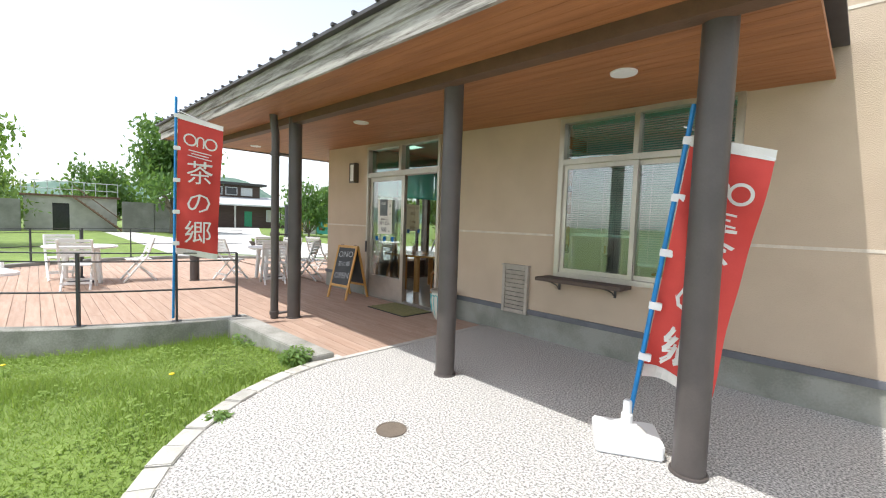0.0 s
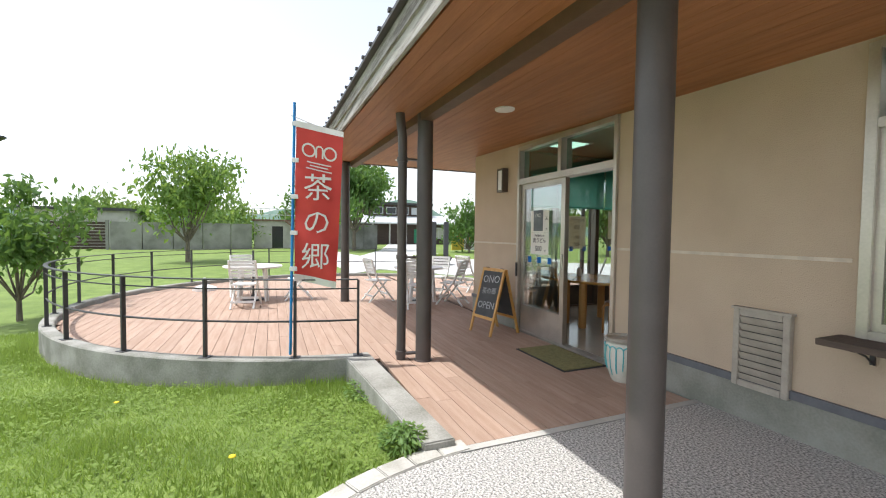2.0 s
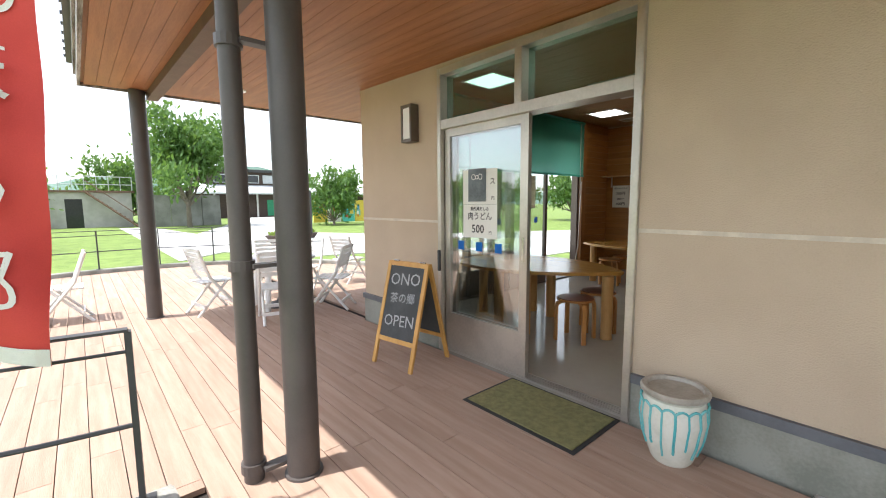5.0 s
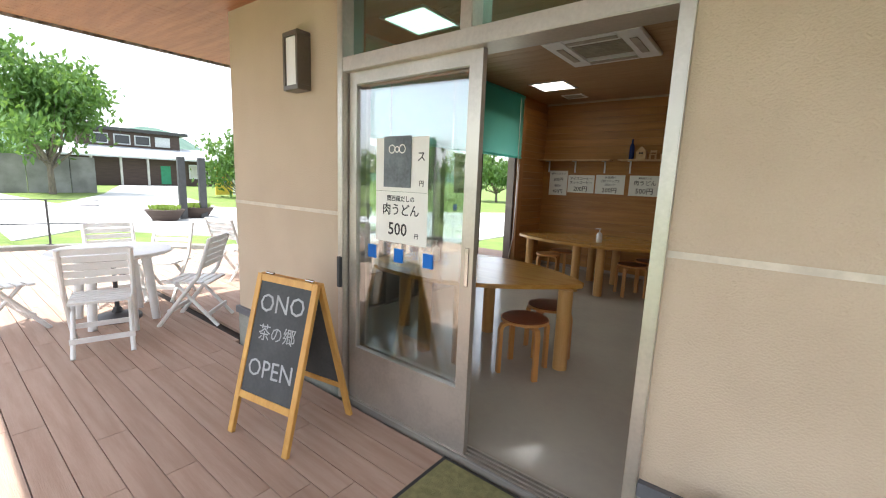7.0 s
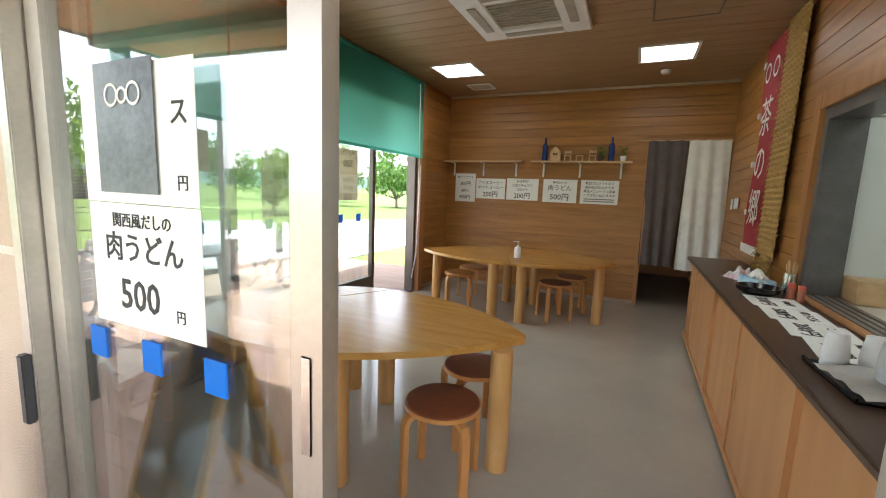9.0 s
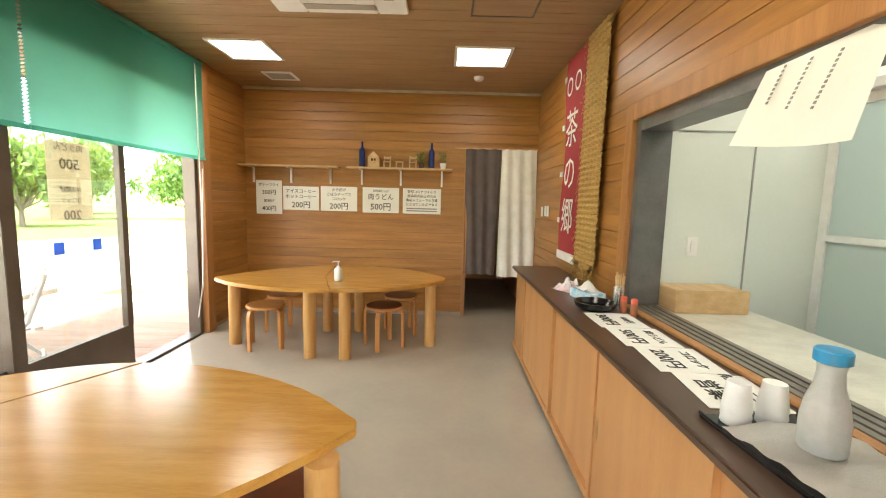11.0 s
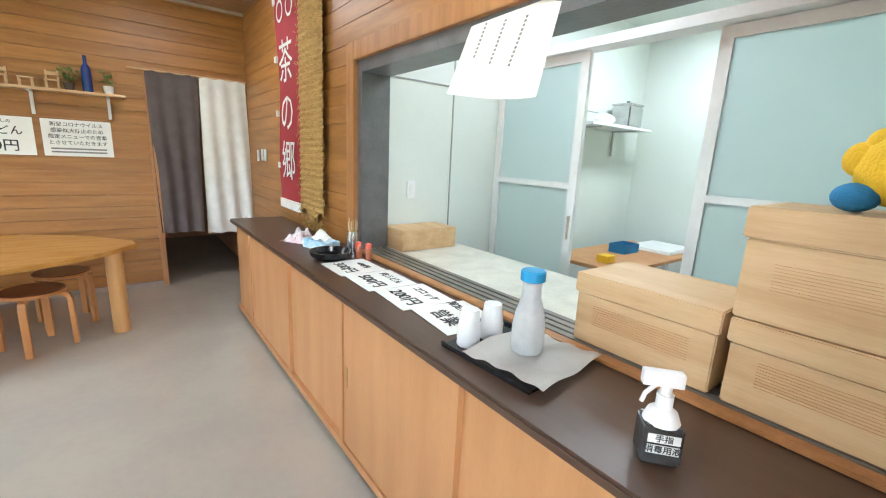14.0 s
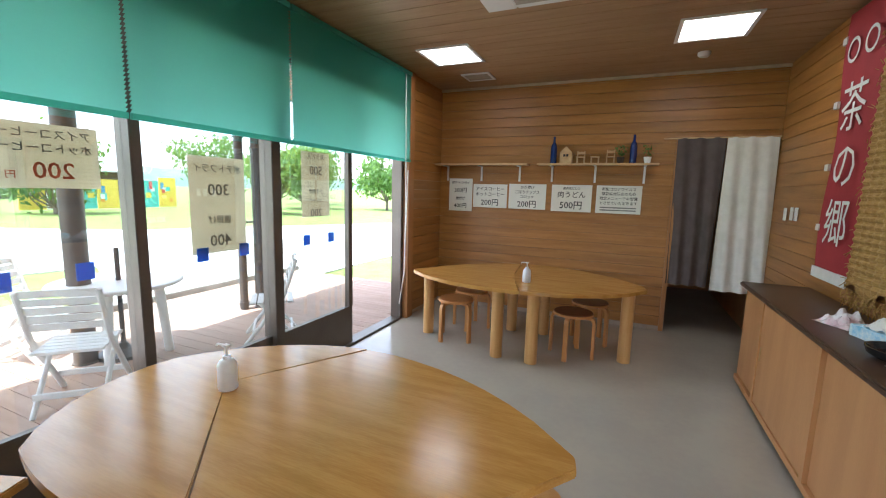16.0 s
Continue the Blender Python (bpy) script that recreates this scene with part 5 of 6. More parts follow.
# menus on the far wall
MENU = ((-6.55, 0.34, 0.44, [("ポテトフライ", 0.045, 0, 0.16, INK), ("300円", 0.075, 0, 0.06, INK), ("唐揚げ", 0.045, 0, -0.05, INK), ("400円", 0.075, 0, -0.15, INK)], 1.53), (-6.13, 0.47, 0.31, [("アイスコーヒー", 0.058, 0, 0.09, INK), ("ホットコーヒー", 0.058, 0, 0.02, INK), ("200円", 0.1, 0, -0.09, INK)], 1.525), (-5.63, 0.48, 0.32, [("かき揚げ", 0.046, 0, 0.115, INK), ("ごぼうチップス", 0.046, 0, 0.055, INK), ("コロッケ", 0.046, 0, -0.005, INK), ("200円", 0.1, 0, -0.1, INK)], 1.53), (-5.08, 0.48, 0.33, [("関西風だしの", 0.034, 0, 0.12, INK), ("肉うどん", 0.085, 0, 0.04, INK), ("500円", 0.11, 0, -0.09, INK)], 1.525), (-4.54, 0.5, 0.33, [("新型コロナウイルス", 0.042, 0, 0.12, INK), ("感染拡大防止のため", 0.042, 0, 0.065, INK), ("限定メニューでの営業", 0.042, 0, 0.01, INK), ("とさせていただきます", 0.042, 0, -0.045, INK)], 1.525))
for x, w, h, lines, z in MENU:
    t = notice("menu_notice", pose(x, YB - 0.012, z), w, h, lines, "white laminated price notice pinned on the boarding", group="menu notices on the wall")
    if x > -4.6:
        for k in range(2):
            boxes("small_print", [((-0.2, -0.0024, -0.105 - k * 0.03), (0.2, -0.0012, -0.09 - k * 0.03))], GREYINK, t)
for x0, x1 in ((-6.9, -5.61), (-5.49, -4.15)):
    s = thing("wall_shelf", pose(0, YB, 1.92), "narrow pine wall shelf on white metal brackets", "shelf", "pine wall shelves")
    boxes("board", [((x0, -0.2, 0), (x1, -0.004, 0.022))], PINE, s, bevel=0.003)
    for f in (0.12, 0.5, 0.9):
        x = x0 + (x1 - x0) * f
        boxes("bracket", [((x - 0.012, -0.16, -0.012), (x + 0.012, -0.004, -0.001)), ((x - 0.012, -0.02, -0.2), (x + 0.012, -0.004, -0.012))], WHITE, s)
ZS = 1.943
for x in (-5.31, -4.42):
    spun("wine_bottle", [(0.036, 0), (0.038, 0.01), (0.038, 0.19), (0.03, 0.225), (0.014, 0.25), (0.013, 0.31), (0.015, 0.315), (0.01, 0.32)], BOTTLEBLUE, None, "").matrix_world = pose(x, YB - 0.1, ZS)
for o in bpy.data.objects:
    if o.name.startswith("wine_bottle"):
        solo(o, "dark blue glass bottle on the pine shelf", "bottle", "blue bottles")
bm = bmesh.new()
prism(bm, [(-0.07, 0), (0.07, 0), (0.07, 0.13), (0, 0.2), (-0.07, 0.13)], -0.04, 0.04)
bmesh.ops.rotate(bm, verts=bm.verts[:], cent=(0, 0, 0), matrix=Euler((radians(90), 0, 0)).to_matrix())
hsx = thing("toy_house", pose(-5.16, YB - 0.1, ZS), "small pale wooden toy house on the shelf", "ornament")
part("body", bm, PINE, hsx)
boxes("window", [((-0.03 + 0.035 * k, -0.042, 0.08), (-0.005 + 0.035 * k, -0.0402, 0.11)) for k in range(2)], INK, hsx)
for x, hh in ((-4.99, 0.15), (-4.83, 0.12), (-4.66, 0.16)):
    t = thing("toy_chair", pose(x, YB - 0.1, ZS), "miniature wooden chair ornament on the shelf", "ornament", "miniature chairs")
    for sx in (-0.04, 0.04):
        for sy in (-0.03, 0.03):
            boxes("leg", [((sx - 0.006, sy - 0.006, 0), (sx + 0.006, sy + 0.006, hh if sy > 0 and hh > 0.13 else 0.07))], PINE, t)
    boxes("seat", [((-0.05, -0.04, 0.07), (0.05, 0.022, 0.08))], PINE, t)
    if hh > 0.13:
        boxes("backrest", [((-0.034, 0.026, hh - 0.04), (0.034, 0.034, hh - 0.01))], PINE, t)
for x, m in ((-4.55, SOIL), (-4.27, WHITE)):
    t = thing("small_plant", pose(x, YB - 0.1, ZS), "tiny potted plant on the pine shelf", "plant", "tiny shelf plants")
    spun("pot", [(0.03, 0), (0.042, 0.07), (0.036, 0.072), (0.03, 0.06)], m, t)
    bm = bmesh.new()
    r3 = random.Random(int(-x * 100))
    for _ in range(60):
        p = Vector((r3.gauss(0, 0.035), r3.gauss(0, 0.03), 0.09 + r3.uniform(0, 0.11)))
        bm.faces.new([bm.verts.new(p + Vector((r3.uniform(-0.02, 0.02), r3.uniform(-0.02, 0.02), r3.uniform(-0.02, 0.02)))) for _ in range(3)])
    rod(bm, (0, 0, 0.05), (0, 0, 0.15), 0.003, n=5)
    tagged(part("leaves", bm, LEAF2, t), kind="stuff")
cr = thing("curtain_rod", pose(0, YB - 0.03, 2.22), "thin wooden curtain rod over the doorway", "curtain rod")
cyl("rod", (-4.12, 0, 0), (XR - 0.01, 0, 0), 0.009, PINE, cr)


def curtain(x0, x1, zb, material, label, lean):
    t = thing("noren_curtain", pose(0, YB - 0.035, 0), label, "curtain", "doorway curtains")
    bm = bmesh.new()
    sheet(bm, lambda u, v: (x0 + (x1 - x0) * u + lean * (1 - v) * (u - 0.3), 0.022 * math.sin(u * 19 + v * 2) * (1.25 - v), zb + (2.22 - zb) * v), 40, 24)
    part("cloth", bm, material, t, smooth=True)


curtain(-3.98, -3.52, 0.58, CLOTHGREY, "dark grey-brown cloth curtain in the doorway", -0.06)
curtain(-3.51, -3.06, 0.55, CLOTHWHITE, "off-white linen curtain in the doorway", 0.06)

# banner, straw mat, switches on the east wall
rb = thing("wall_banner", pose(XR - 0.02, 0, 0), "crimson cloth banner with white characters hung on the wall", "banner")
bm = bmesh.new()
sheet(bm, lambda u, v: (-0.012 - 0.012 * math.sin(v * 9 + u * 3), 9.88 - 0.55 * u - 0.04 * v * u, 1.06 + 1.84 * v), 8, 20)
part("cloth", bm, REDDARK, rb, smooth=True)
boxes("hem", [((-0.03, 9.34, 1.0), (-0.02, 9.88, 1.08))], CLOTHWHITE, rb, "white hem")
for ch, z in (("茶", 2.2), ("の", 1.8), ("郷", 1.4)):
    words(rb, ch, 0.36, Matrix.Translation((-0.032, 9.6, z)) @ Euler((radians(90), 0, radians(-90))).to_matrix().to_4x4(), CLOTHWHITE)
bm = bmesh.new()
for cy in (9.48, 9.72):
    ring_mesh(bm, cy, 2.62, 0.075, 0.011, lambda y, z: Vector((-0.032, y, z)))
part("emblem", bm, CLOTHWHITE, rb)
for k in range(4):
    boxes("clip", [((-0.03, 9.86, 1.35 + k * 0.45), (-0.012, 9.92, 1.4 + k * 0.45))], WHITE, rb)
sm = thing("straw_mat", pose(XR - 0.02, 0, 0), "hanging woven straw mat with a frayed lower edge", "straw mat")
bm = bmesh.new()
r4 = random.Random(8)
sheet(bm, lambda u, v: (-0.02 - 0.006 * math.sin(v * 260) - 0.006 * math.sin(u * 40), 9.3 - 0.5 * u + 0.05 * (1 - v), 1.0 + 0.05 * math.sin(u * 9) * (v < 0.02) + 1.9 * v), 24, 160)
part("weave", bm, STRAW, sm)
bm = bmesh.new()
for _ in range(260):
    y, z = r4.uniform(8.8, 9.34), r4.uniform(0.93, 1.02) if r4.random() < 0.6 else r4.uniform(1.0, 2.9)
    if z > 1.02:
        y = r4.choice((8.79, 9.3))
    p = Vector((-0.025 - r4.uniform(0, 0.02), y, z))
    rod(bm, p, p + Vector((r4.uniform(-0.02, 0.0), r4.uniform(-0.05, 0.05), r4.uniform(-0.06, 0.03))), 0.0025, n=3)
tagged(part("fray", bm, STRAW, sm), kind="stuff")
for y, z in ((10.75, 1.44), (10.58, 1.45), (10.47, 1.45)):
    t = thing("light_switch", pose(XR - 0.012, y, z), "white wall switch plate on the boarding", "switch", "wall switches")
    boxes("plate", [((-0.008, -0.035, -0.06), (0, 0.035, 0.06))], WHITE, t, bevel=0.003)
    boxes("rocker", [((-0.012, -0.012, -0.03), (-0.008, 0.012, 0.03))], WHITEPAINT, t)


# tables
def smooth_loop(pts, n=6):
    out = []
    m = len(pts)
    for i in range(m):
        p0, p1, p2, p3 = (Vector(pts[(i + k) % m]) for k in (-1, 0, 1, 2))
        for k in range(n):
            u = k / n
            out.append(tuple(0.5 * ((2 * p1) + (p2 - p0) * u + (2 * p0 - 5 * p1 + 4 * p2 - p3) * u * u + (3 * p1 - p0 - 3 * p2 + p3) * u ** 3)))
    return out


def arc_pts(a, b, bulge, n=8):
    a, b = Vector(a), Vector(b)
    d = b - a
    nrm = Vector((d.y, -d.x))
    return [tuple(a.lerp(b, k / n) + nrm * bulge * 4 * (k / n) * (1 - k / n)) for k in range(n)]


ZT = 0.70


def wood_table(outline, legs, label):
    t = thing("dining_table", pose(0, 0, 0), label, "table", "leaf-shaped dining tables")
    bm = bmesh.new()
    if min(y for x, y in outline) > 9:
        outline = [(-4.46 + 0.895 * (x + 4.46), 5.805 + 0.895 * (min(y, 10.5) - 5.805) + 1.6 * max(0, y - 10.5)) for x, y in outline]
    else:
        outline = [(-4.46 + 0.87 * (x + 4.46), 5.805 + 0.87 * (y - 5.805)) for x, y in outline]
    prism(bm, outline, ZT - 0.035, ZT)
    part("tabletop", bm, TABLE, t, bevel=0.006)
    for x, y in legs:
        cyl("leg", (x, y, 0), (x, y, ZT - 0.035), 0.058, LEGWOOD, t, n=24)
    return t


LBL = "glossy honey-brown oak table with thick round legs"
# near pair
c0, s1, s2 = (-6.28, 7.22), (-5.87, 7.93), (-5.55, 6.47)
wood_table([c0] + [s2] + arc_pts(s2, (-4.6, 7.24), 0.07)[1:] + [(-4.545, 7.3), (-4.56, 7.38)] + arc_pts((-4.62, 7.44), s1, 0.1)[1:] + [s1], ((-4.62, 6.98), (-5.3, 6.5), (-5.52, 7.3)), LBL + " and a pointed end")
g = 0.006
wood_table([(c0[0] - g, c0[1]), (s1[0] - g, s1[1] + g)] + arc_pts((s1[0] - g, s1[1] + g), (-6.8, 7.3), 0.12)[1:] + arc_pts((-6.8, 7.3), (-6.5, 6.5), 0.14) + arc_pts((-6.5, 6.5), (s2[0] - g, s2[1] - g), 0.06) + [(s2[0] - g, s2[1] - g)], ((-5.84, 7.36), (-6.25, 6.85), (-5.68, 6.5)), LBL + " and a rounded end")
# far pair
f0, f1, fb = (-5.37, 9.86), (-5.62, 10.53), (-5.5, 11.06)
wood_table([f0, f1, (-5.72, 11.04)] + arc_pts((-5.72, 11.04), (-6.74, 10.5), 0.08)[1:] + [(-6.82, 10.38), (-6.8, 10.3)] + arc_pts((-6.74, 10.24), f0, 0.1)[1:], ((-6.38, 9.88), (-5.5, 9.56), (-5.56, 10.4)), LBL + " beside the boarding")
wood_table([(f0[0] + g, f0[1])] + arc_pts((f0[0] + g, f0[1]), (-4.24, 10.44), 0.1)[1:] + [(-4.17, 10.54), (-4.2, 10.64)] + arc_pts((-4.26, 10.7), (-5.71, 11.05), 0.08)[1:] + [(-5.71, 11.05), (f1[0] + g, f1[1])], ((-4.36, 9.98), (-5.16, 9.55), (-5.2, 10.43)), LBL + " beside the doorway")


def stool(m, seat, label):
    t = thing("stool", m, label, "stool", "round bentwood stools")
    spun("seat", [(0.16, 0.385), (0.175, 0.39), (0.178, 0.405), (0.172, 0.412), (0.02, 0.414)], seat, t, n=32)
    spun("seat_edge", [(0.172, 0.384), (0.1815, 0.388), (0.1815, 0.406), (0.1785, 0.4065)], STOOLWOOD, t, n=32)
    for k in range(4):
        a = math.pi / 4 + k * math.pi / 2
        c, s = math.cos(a), math.sin(a)
        bm = bmesh.new()
        pth = [(0.1, 0.375), (0.16, 0.372), (0.185, 0.36), (0.197, 0.33), (0.2, 0.0)]
        rows = []
        for i, (r, z) in enumerate(pth):
            d = (0.0, 0.013) if i < 2 else ((0.01, 0.01) if i == 2 else (0.013, 0.0))
            rows.append([bm.verts.new(((r + e * d[0]) * c - w * s, (r + e * d[0]) * s + w * c, z + e * d[1] if i < 4 or True else z)) for e, w in ((-1, -0.02), (-1, 0.02), (1, 0.02), (1, -0.02))])
        for p, q in zip(rows, rows[1:]):
            for j in range(4):
                bm.faces.new((p[j], p[(j + 1) % 4], q[(j + 1) % 4], q[j]))
        bm.faces.new(rows[0])
        bm.faces.new(rows[-1][::-1])
        part("leg", bm, STOOLWOOD, t)
    t.scale = (1.04, 1.04, 1.08)
    return t


S1 = stool(pose(-4.84, 6.74, 0, 0, 0, 10), SEATRED, "bentwood stool with a dark red-brown round seat")
S2 = stool(pose(-6.04, 9.84, 0, 0, 0, 20), SEATWOOD, "bentwood stool with a pale wooden round seat")
copy_thing(S1, pose(-4.84, 9.93, 0, 0, 0, 35))
copy_thing(S1, pose(-4.72, 10.42, 0, 0, 0, 15))
copy_thing(S1, pose(-4.85, 7.22, 0, 0, 0, 40))
copy_thing(S2, pose(-6.02, 10.3, 0, 0, 0, 50))
bn = thing("bench", pose(-6.62, 6.2, 0, 0, 0, 20), "small honey-brown wooden bench beside the table", "bench")
boxes("seat", [((-0.2, -0.28, 0.38), (0.2, 0.28, 0.42))], TABLE, bn, bevel=0.006)
for x in (-0.14, 0.14):
    for y in (-0.22, 0.22):
        cyl("leg", (x, y, 0), (x, y, 0.38), 0.03, LEGWOOD, bn)


def pump(x, y, label):
    t = thing("pump_bottle", pose(x, y, ZT), label, "pump bottle", "sanitiser bottles")
    spun("bottle", [(0.036, 0), (0.04, 0.006), (0.04, 0.11), (0.03, 0.13), (0.015, 0.138)], WHITE, t)
    bm = bmesh.new()
    rod(bm, (0, 0, 0.138), (0, 0, 0.15), 0.016)
    rod(bm, (0, 0, 0.15), (0, 0, 0.19), 0.005)
    box(bm, (-0.014, -0.011, 0.19), (0.014, 0.011, 0.2))
    tube(bm, [(0, 0, 0.195), (-0.05, 0, 0.195), (-0.06, 0, 0.185)], 0.005, 6)
    part("pump", bm, WHITE, t)


pump(-5.3, 9.85, "white sanitiser pump bottle on the far table")
pump(-5.98, 7.0, "white sanitiser pump bottle on the near table")

# ---- counter ----
XF = -3.5
ct = thing("counter", pose(0, 0, 0), "long counter with a dark brown top and sliding cabinet doors", "counter")
boxes("worktop", [((XF - 0.02, 5.72, 0.855), (XR - 0.012, 9.95, 0.89))], COUNTER, ct, bevel=0.008)
boxes("carcass", [((XF + 0.05, 5.72, 0.06), (XR - 0.012, 9.9, 0.853))], CABINET, ct)
boxes("kick", [((XF + 0.07, 5.72, 0.0), (XR - 0.03, 9.88, 0.06))], COUNTER, ct)
boxes("lower_rail", [((XF + 0.005, 5.72, 0.06), (XF + 0.048, 9.9, 0.1))], CABINET, ct)
for y in (5.76, 6.76, 7.61, 8.42, 9.39):
    boxes("upright", [((XF + 0.004, y - 0.02, 0.102), (XF + 0.049, y + 0.02, 0.853))], CABINET, ct)
ys = (5.78, 6.76, 7.61, 8.42, 9.39, 9.9)
for i, (a, b) in enumerate(zip(ys, ys[1:])):
    d = 0.014 if i % 2 else 0.028
    dr = boxes("door", [((XF + d, a + 0.02, 0.104), (XF + d + 0.012, b + 0.012, 0.852))], CABINET, ct)
    boxes("pull", [((XF + d - 0.002, (b - 0.06 if i % 2 else a + 0.06), 0.42), (XF + d, (b - 0.04 if i % 2 else a + 0.08), 0.52))], mat("brass_pull", (0.45, 0.3, 0.1), 0.35, 0.8), dr)
# hatch frame and sill
hf = thing("serving_hatch", pose(0, 0, 0), "serving hatch with cedar casing and dark metal tracks", "hatch", kind="structure")
boxes("casing", [((XR - 0.05, 8.33, 0.892), (XR + 0.16, 8.43, 2.15)), ((XR - 0.05, 5.72, 0.892), (XR + 0.16, 5.86, 2.15)), ((XR - 0.05, 5.86, 2.05), (XR + 0.16, 8.33, 2.15))], CEDAR_POST, hf, bevel=0.003)
boxes("metal_frame", [((XR - 0.02, 8.27, 0.91), (XR + 0.17, 8.328, 2.05)), ((XR - 0.02, 5.86, 1.98), (XR + 0.17, 8.268, 2.05))], mat("grey_metal", (0.2, 0.2, 0.2), 0.4, 0.6), hf)
boxes("sill", [((XR - 0.05, 5.86, 0.892), (XR + 0.0, 8.33, 0.905))], CEDAR_POST, hf, bevel=0.003)
for k in range(4):
    boxes("sill_track", [((XR + 0.002 + k * 0.042, 5.86, 0.894), (XR + 0.03 + k * 0.042, 8.27, 0.908))], mat("track_grey", (0.24, 0.22, 0.19), 0.4, 0.5), hf)
# counter papers
for k, (txt, big) in enumerate((("400円", "300円"), ("肉うどん", "500円"), ("コロッケ", "200円"), ("限定メニュー", "営業"))):
    y = 7.95 - k * 0.29
    t = thing("counter_notice", pose(-3.27 + 0.012 * k, y, 0.8925, -90, 0, -90 - 2 * k), "white price sheet lying on the counter", "notice", "price sheets on the counter")
    boxes("sheet", [((-0.143, -0.0008, -0.13), (0.143, 0.0008, 0.13))], PAPER, t)
    for text, size, z in ((txt, 0.05, 0.06), (big, 0.085, -0.05)):
        words(t, text, size, Matrix.Translation((0, -0.002, z)) @ Euler((radians(90), 0, 0)).to_matrix().to_4x4(), INK)
CT = 0.891
ad = thing("black_bowl", pose(-3.3, 8.19, CT), "round black lacquer bowl on the counter", "bowl")
spun("bowl", [(0.08, 0), (0.115, 0.02), (0.125, 0.05), (0.118, 0.05), (0.1, 0.02), (0.02, 0.014)], BLACKGLOSS, ad)
tsx = thing("tissue_box", pose(-3.25, 8.47, CT, 0, 0, 15), "blue and white tissue box with a tissue pulled out", "tissue box")
boxes("box", [((-0.06, -0.12, 0), (0.06, 0.12, 0.06))], mat("tissue_blue", (0.25, 0.55, 0.75), 0.6, c2=(0.7, 0.78, 0.8), scale=15), tsx, bevel=0.003)
bm = bmesh.new()
sheet(bm, lambda u, v: ((u - 0.5) * 0.08, (v - 0.5) * 0.13, 0.062 + 0.06 * math.sin(u * 3.1) * math.sin(v * 3.1) + 0.012 * math.sin(u * 13 + v * 9)), 10, 10)
part("tissue", bm, CLOTHWHITE, tsx)
pk = thing("plastic_bag", pose(-3.28, 8.76, CT, 0, 0, 30), "clear plastic bag with pink packets", "bag")
bm = bmesh.new()
sheet(bm, lambda u, v: ((u - 0.5) * 0.2, (v - 0.5) * 0.22, 0.002 + 0.05 * math.sin(u * 3.14) * math.sin(v * 3.14) * (1.2 + math.sin(u * 17) * math.sin(v * 13))), 14, 14)
part("film", bm, mat("pink_packet", (0.7, 0.5, 0.55), 0.2, c2=(0.75, 0.72, 0.72), scale=12), pk)
cs = thing("cutlery_stand", pose(-3.13, 8.25, CT), "steel canister holding wooden chopsticks", "canister")
spun("canister", [(0.035, 0), (0.035, 0.14), (0.032, 0.14), (0.032, 0.02)], STEEL, cs)
for k in range(7):
    cyl("chopstick", (0.012 * math.cos(k), 0.012 * math.sin(k), 0.02), (0.028 * math.cos(k), 0.028 * math.sin(k), 0.2 + 0.01 * (k % 3)), 0.004, PINE, cs, n=6)
for x, y in ((-3.15, 8.13), (-3.12, 8.06)):
    t = thing("spice_shaker", pose(x, y, CT), "small glass spice shaker with a red lid", "shaker", "spice shakers")
    spun("jar", [(0.02, 0), (0.02, 0.06), (0.016, 0.07)], mat("spice", (0.35, 0.1, 0.04), 0.3), t)
    spun("lid", [(0.019, 0.07), (0.019, 0.095), (0.01, 0.1)], REDINK, t)
ty = thing("tray", pose(-3.275, 6.71, CT, 0, 0, 3), "flat dark tray on the counter", "tray")
boxes("base", [((-0.16, -0.17, 0), (0.16, 0.2, 0.008))], BLACKGLOSS, ty, bevel=0.003)
for x in (-0.16, 0.152):
    boxes("rim", [((x, -0.17, 0.008), (x + 0.008, 0.2, 0.018))], BLACKGLOSS, ty)
tw = thing("towel", pose(-3.27, 6.66, CT + 0.009, 0, 0, 6), "folded white towel under the water bottle", "towel")
bm = bmesh.new()
sheet(bm, lambda u, v: ((u - 0.5) * 0.33, (v - 0.5) * 0.3, 0.02 + 0.006 * math.sin(u * 9 + v * 4) + 0.004 * math.sin(v * 21)), 18, 18)
part("cloth", bm, CLOTHWHITE, tw, thick=0.018, smooth=True)
wb = thing("water_bottle", pose(-3.275, 6.68, CT + 0.035), "frosted clear water carafe with a blue cap", "carafe")
spun("body", [(0.055, 0), (0.06, 0.008), (0.06, 0.09), (0.052, 0.14), (0.036, 0.19), (0.032, 0.23), (0.037, 0.255)], mat("misted_glass", (0.86, 0.89, 0.9), 0.3, trans=0.65), wb)
spun("cap", [(0.036, 0.25), (0.045, 0.255), (0.045, 0.285), (0.04, 0.29), (0.01, 0.291)], CAPBLUE, wb, "blue cap")
wb.scale = (0.85, 0.85, 0.9)
for x, y in ((-3.37, 6.85), (-3.265, 6.85)):
    t = thing("paper_cups", pose(x, y, CT + 0.009), "stack of upturned white cups on the tray", "cup", "stacked cups")
    for k in range(3):
        spun("cup", [(0.038, k * 0.02), (0.04, k * 0.02 + 0.004), (0.03, 0.085 + k * 0.02), (0.005, 0.0855 + k * 0.02)], WHITE, t)
sp = thing("spray_bottle", pose(-3.37, 6.22, CT, 0, 0, -50), "square clear sanitiser spray bottle with black label", "spray bottle")
boxes("bottle", [((-0.04, -0.035, 0), (0.04, 0.035, 0.09))], mat("smoke_plastic", (0.08, 0.08, 0.075), 0.15, trans=0.4), sp, bevel=0.006)
spun("collar", [(0.038, 0.088), (0.03, 0.11), (0.017, 0.12), (0.017, 0.15)], WHITE, sp)
bm = bmesh.new()
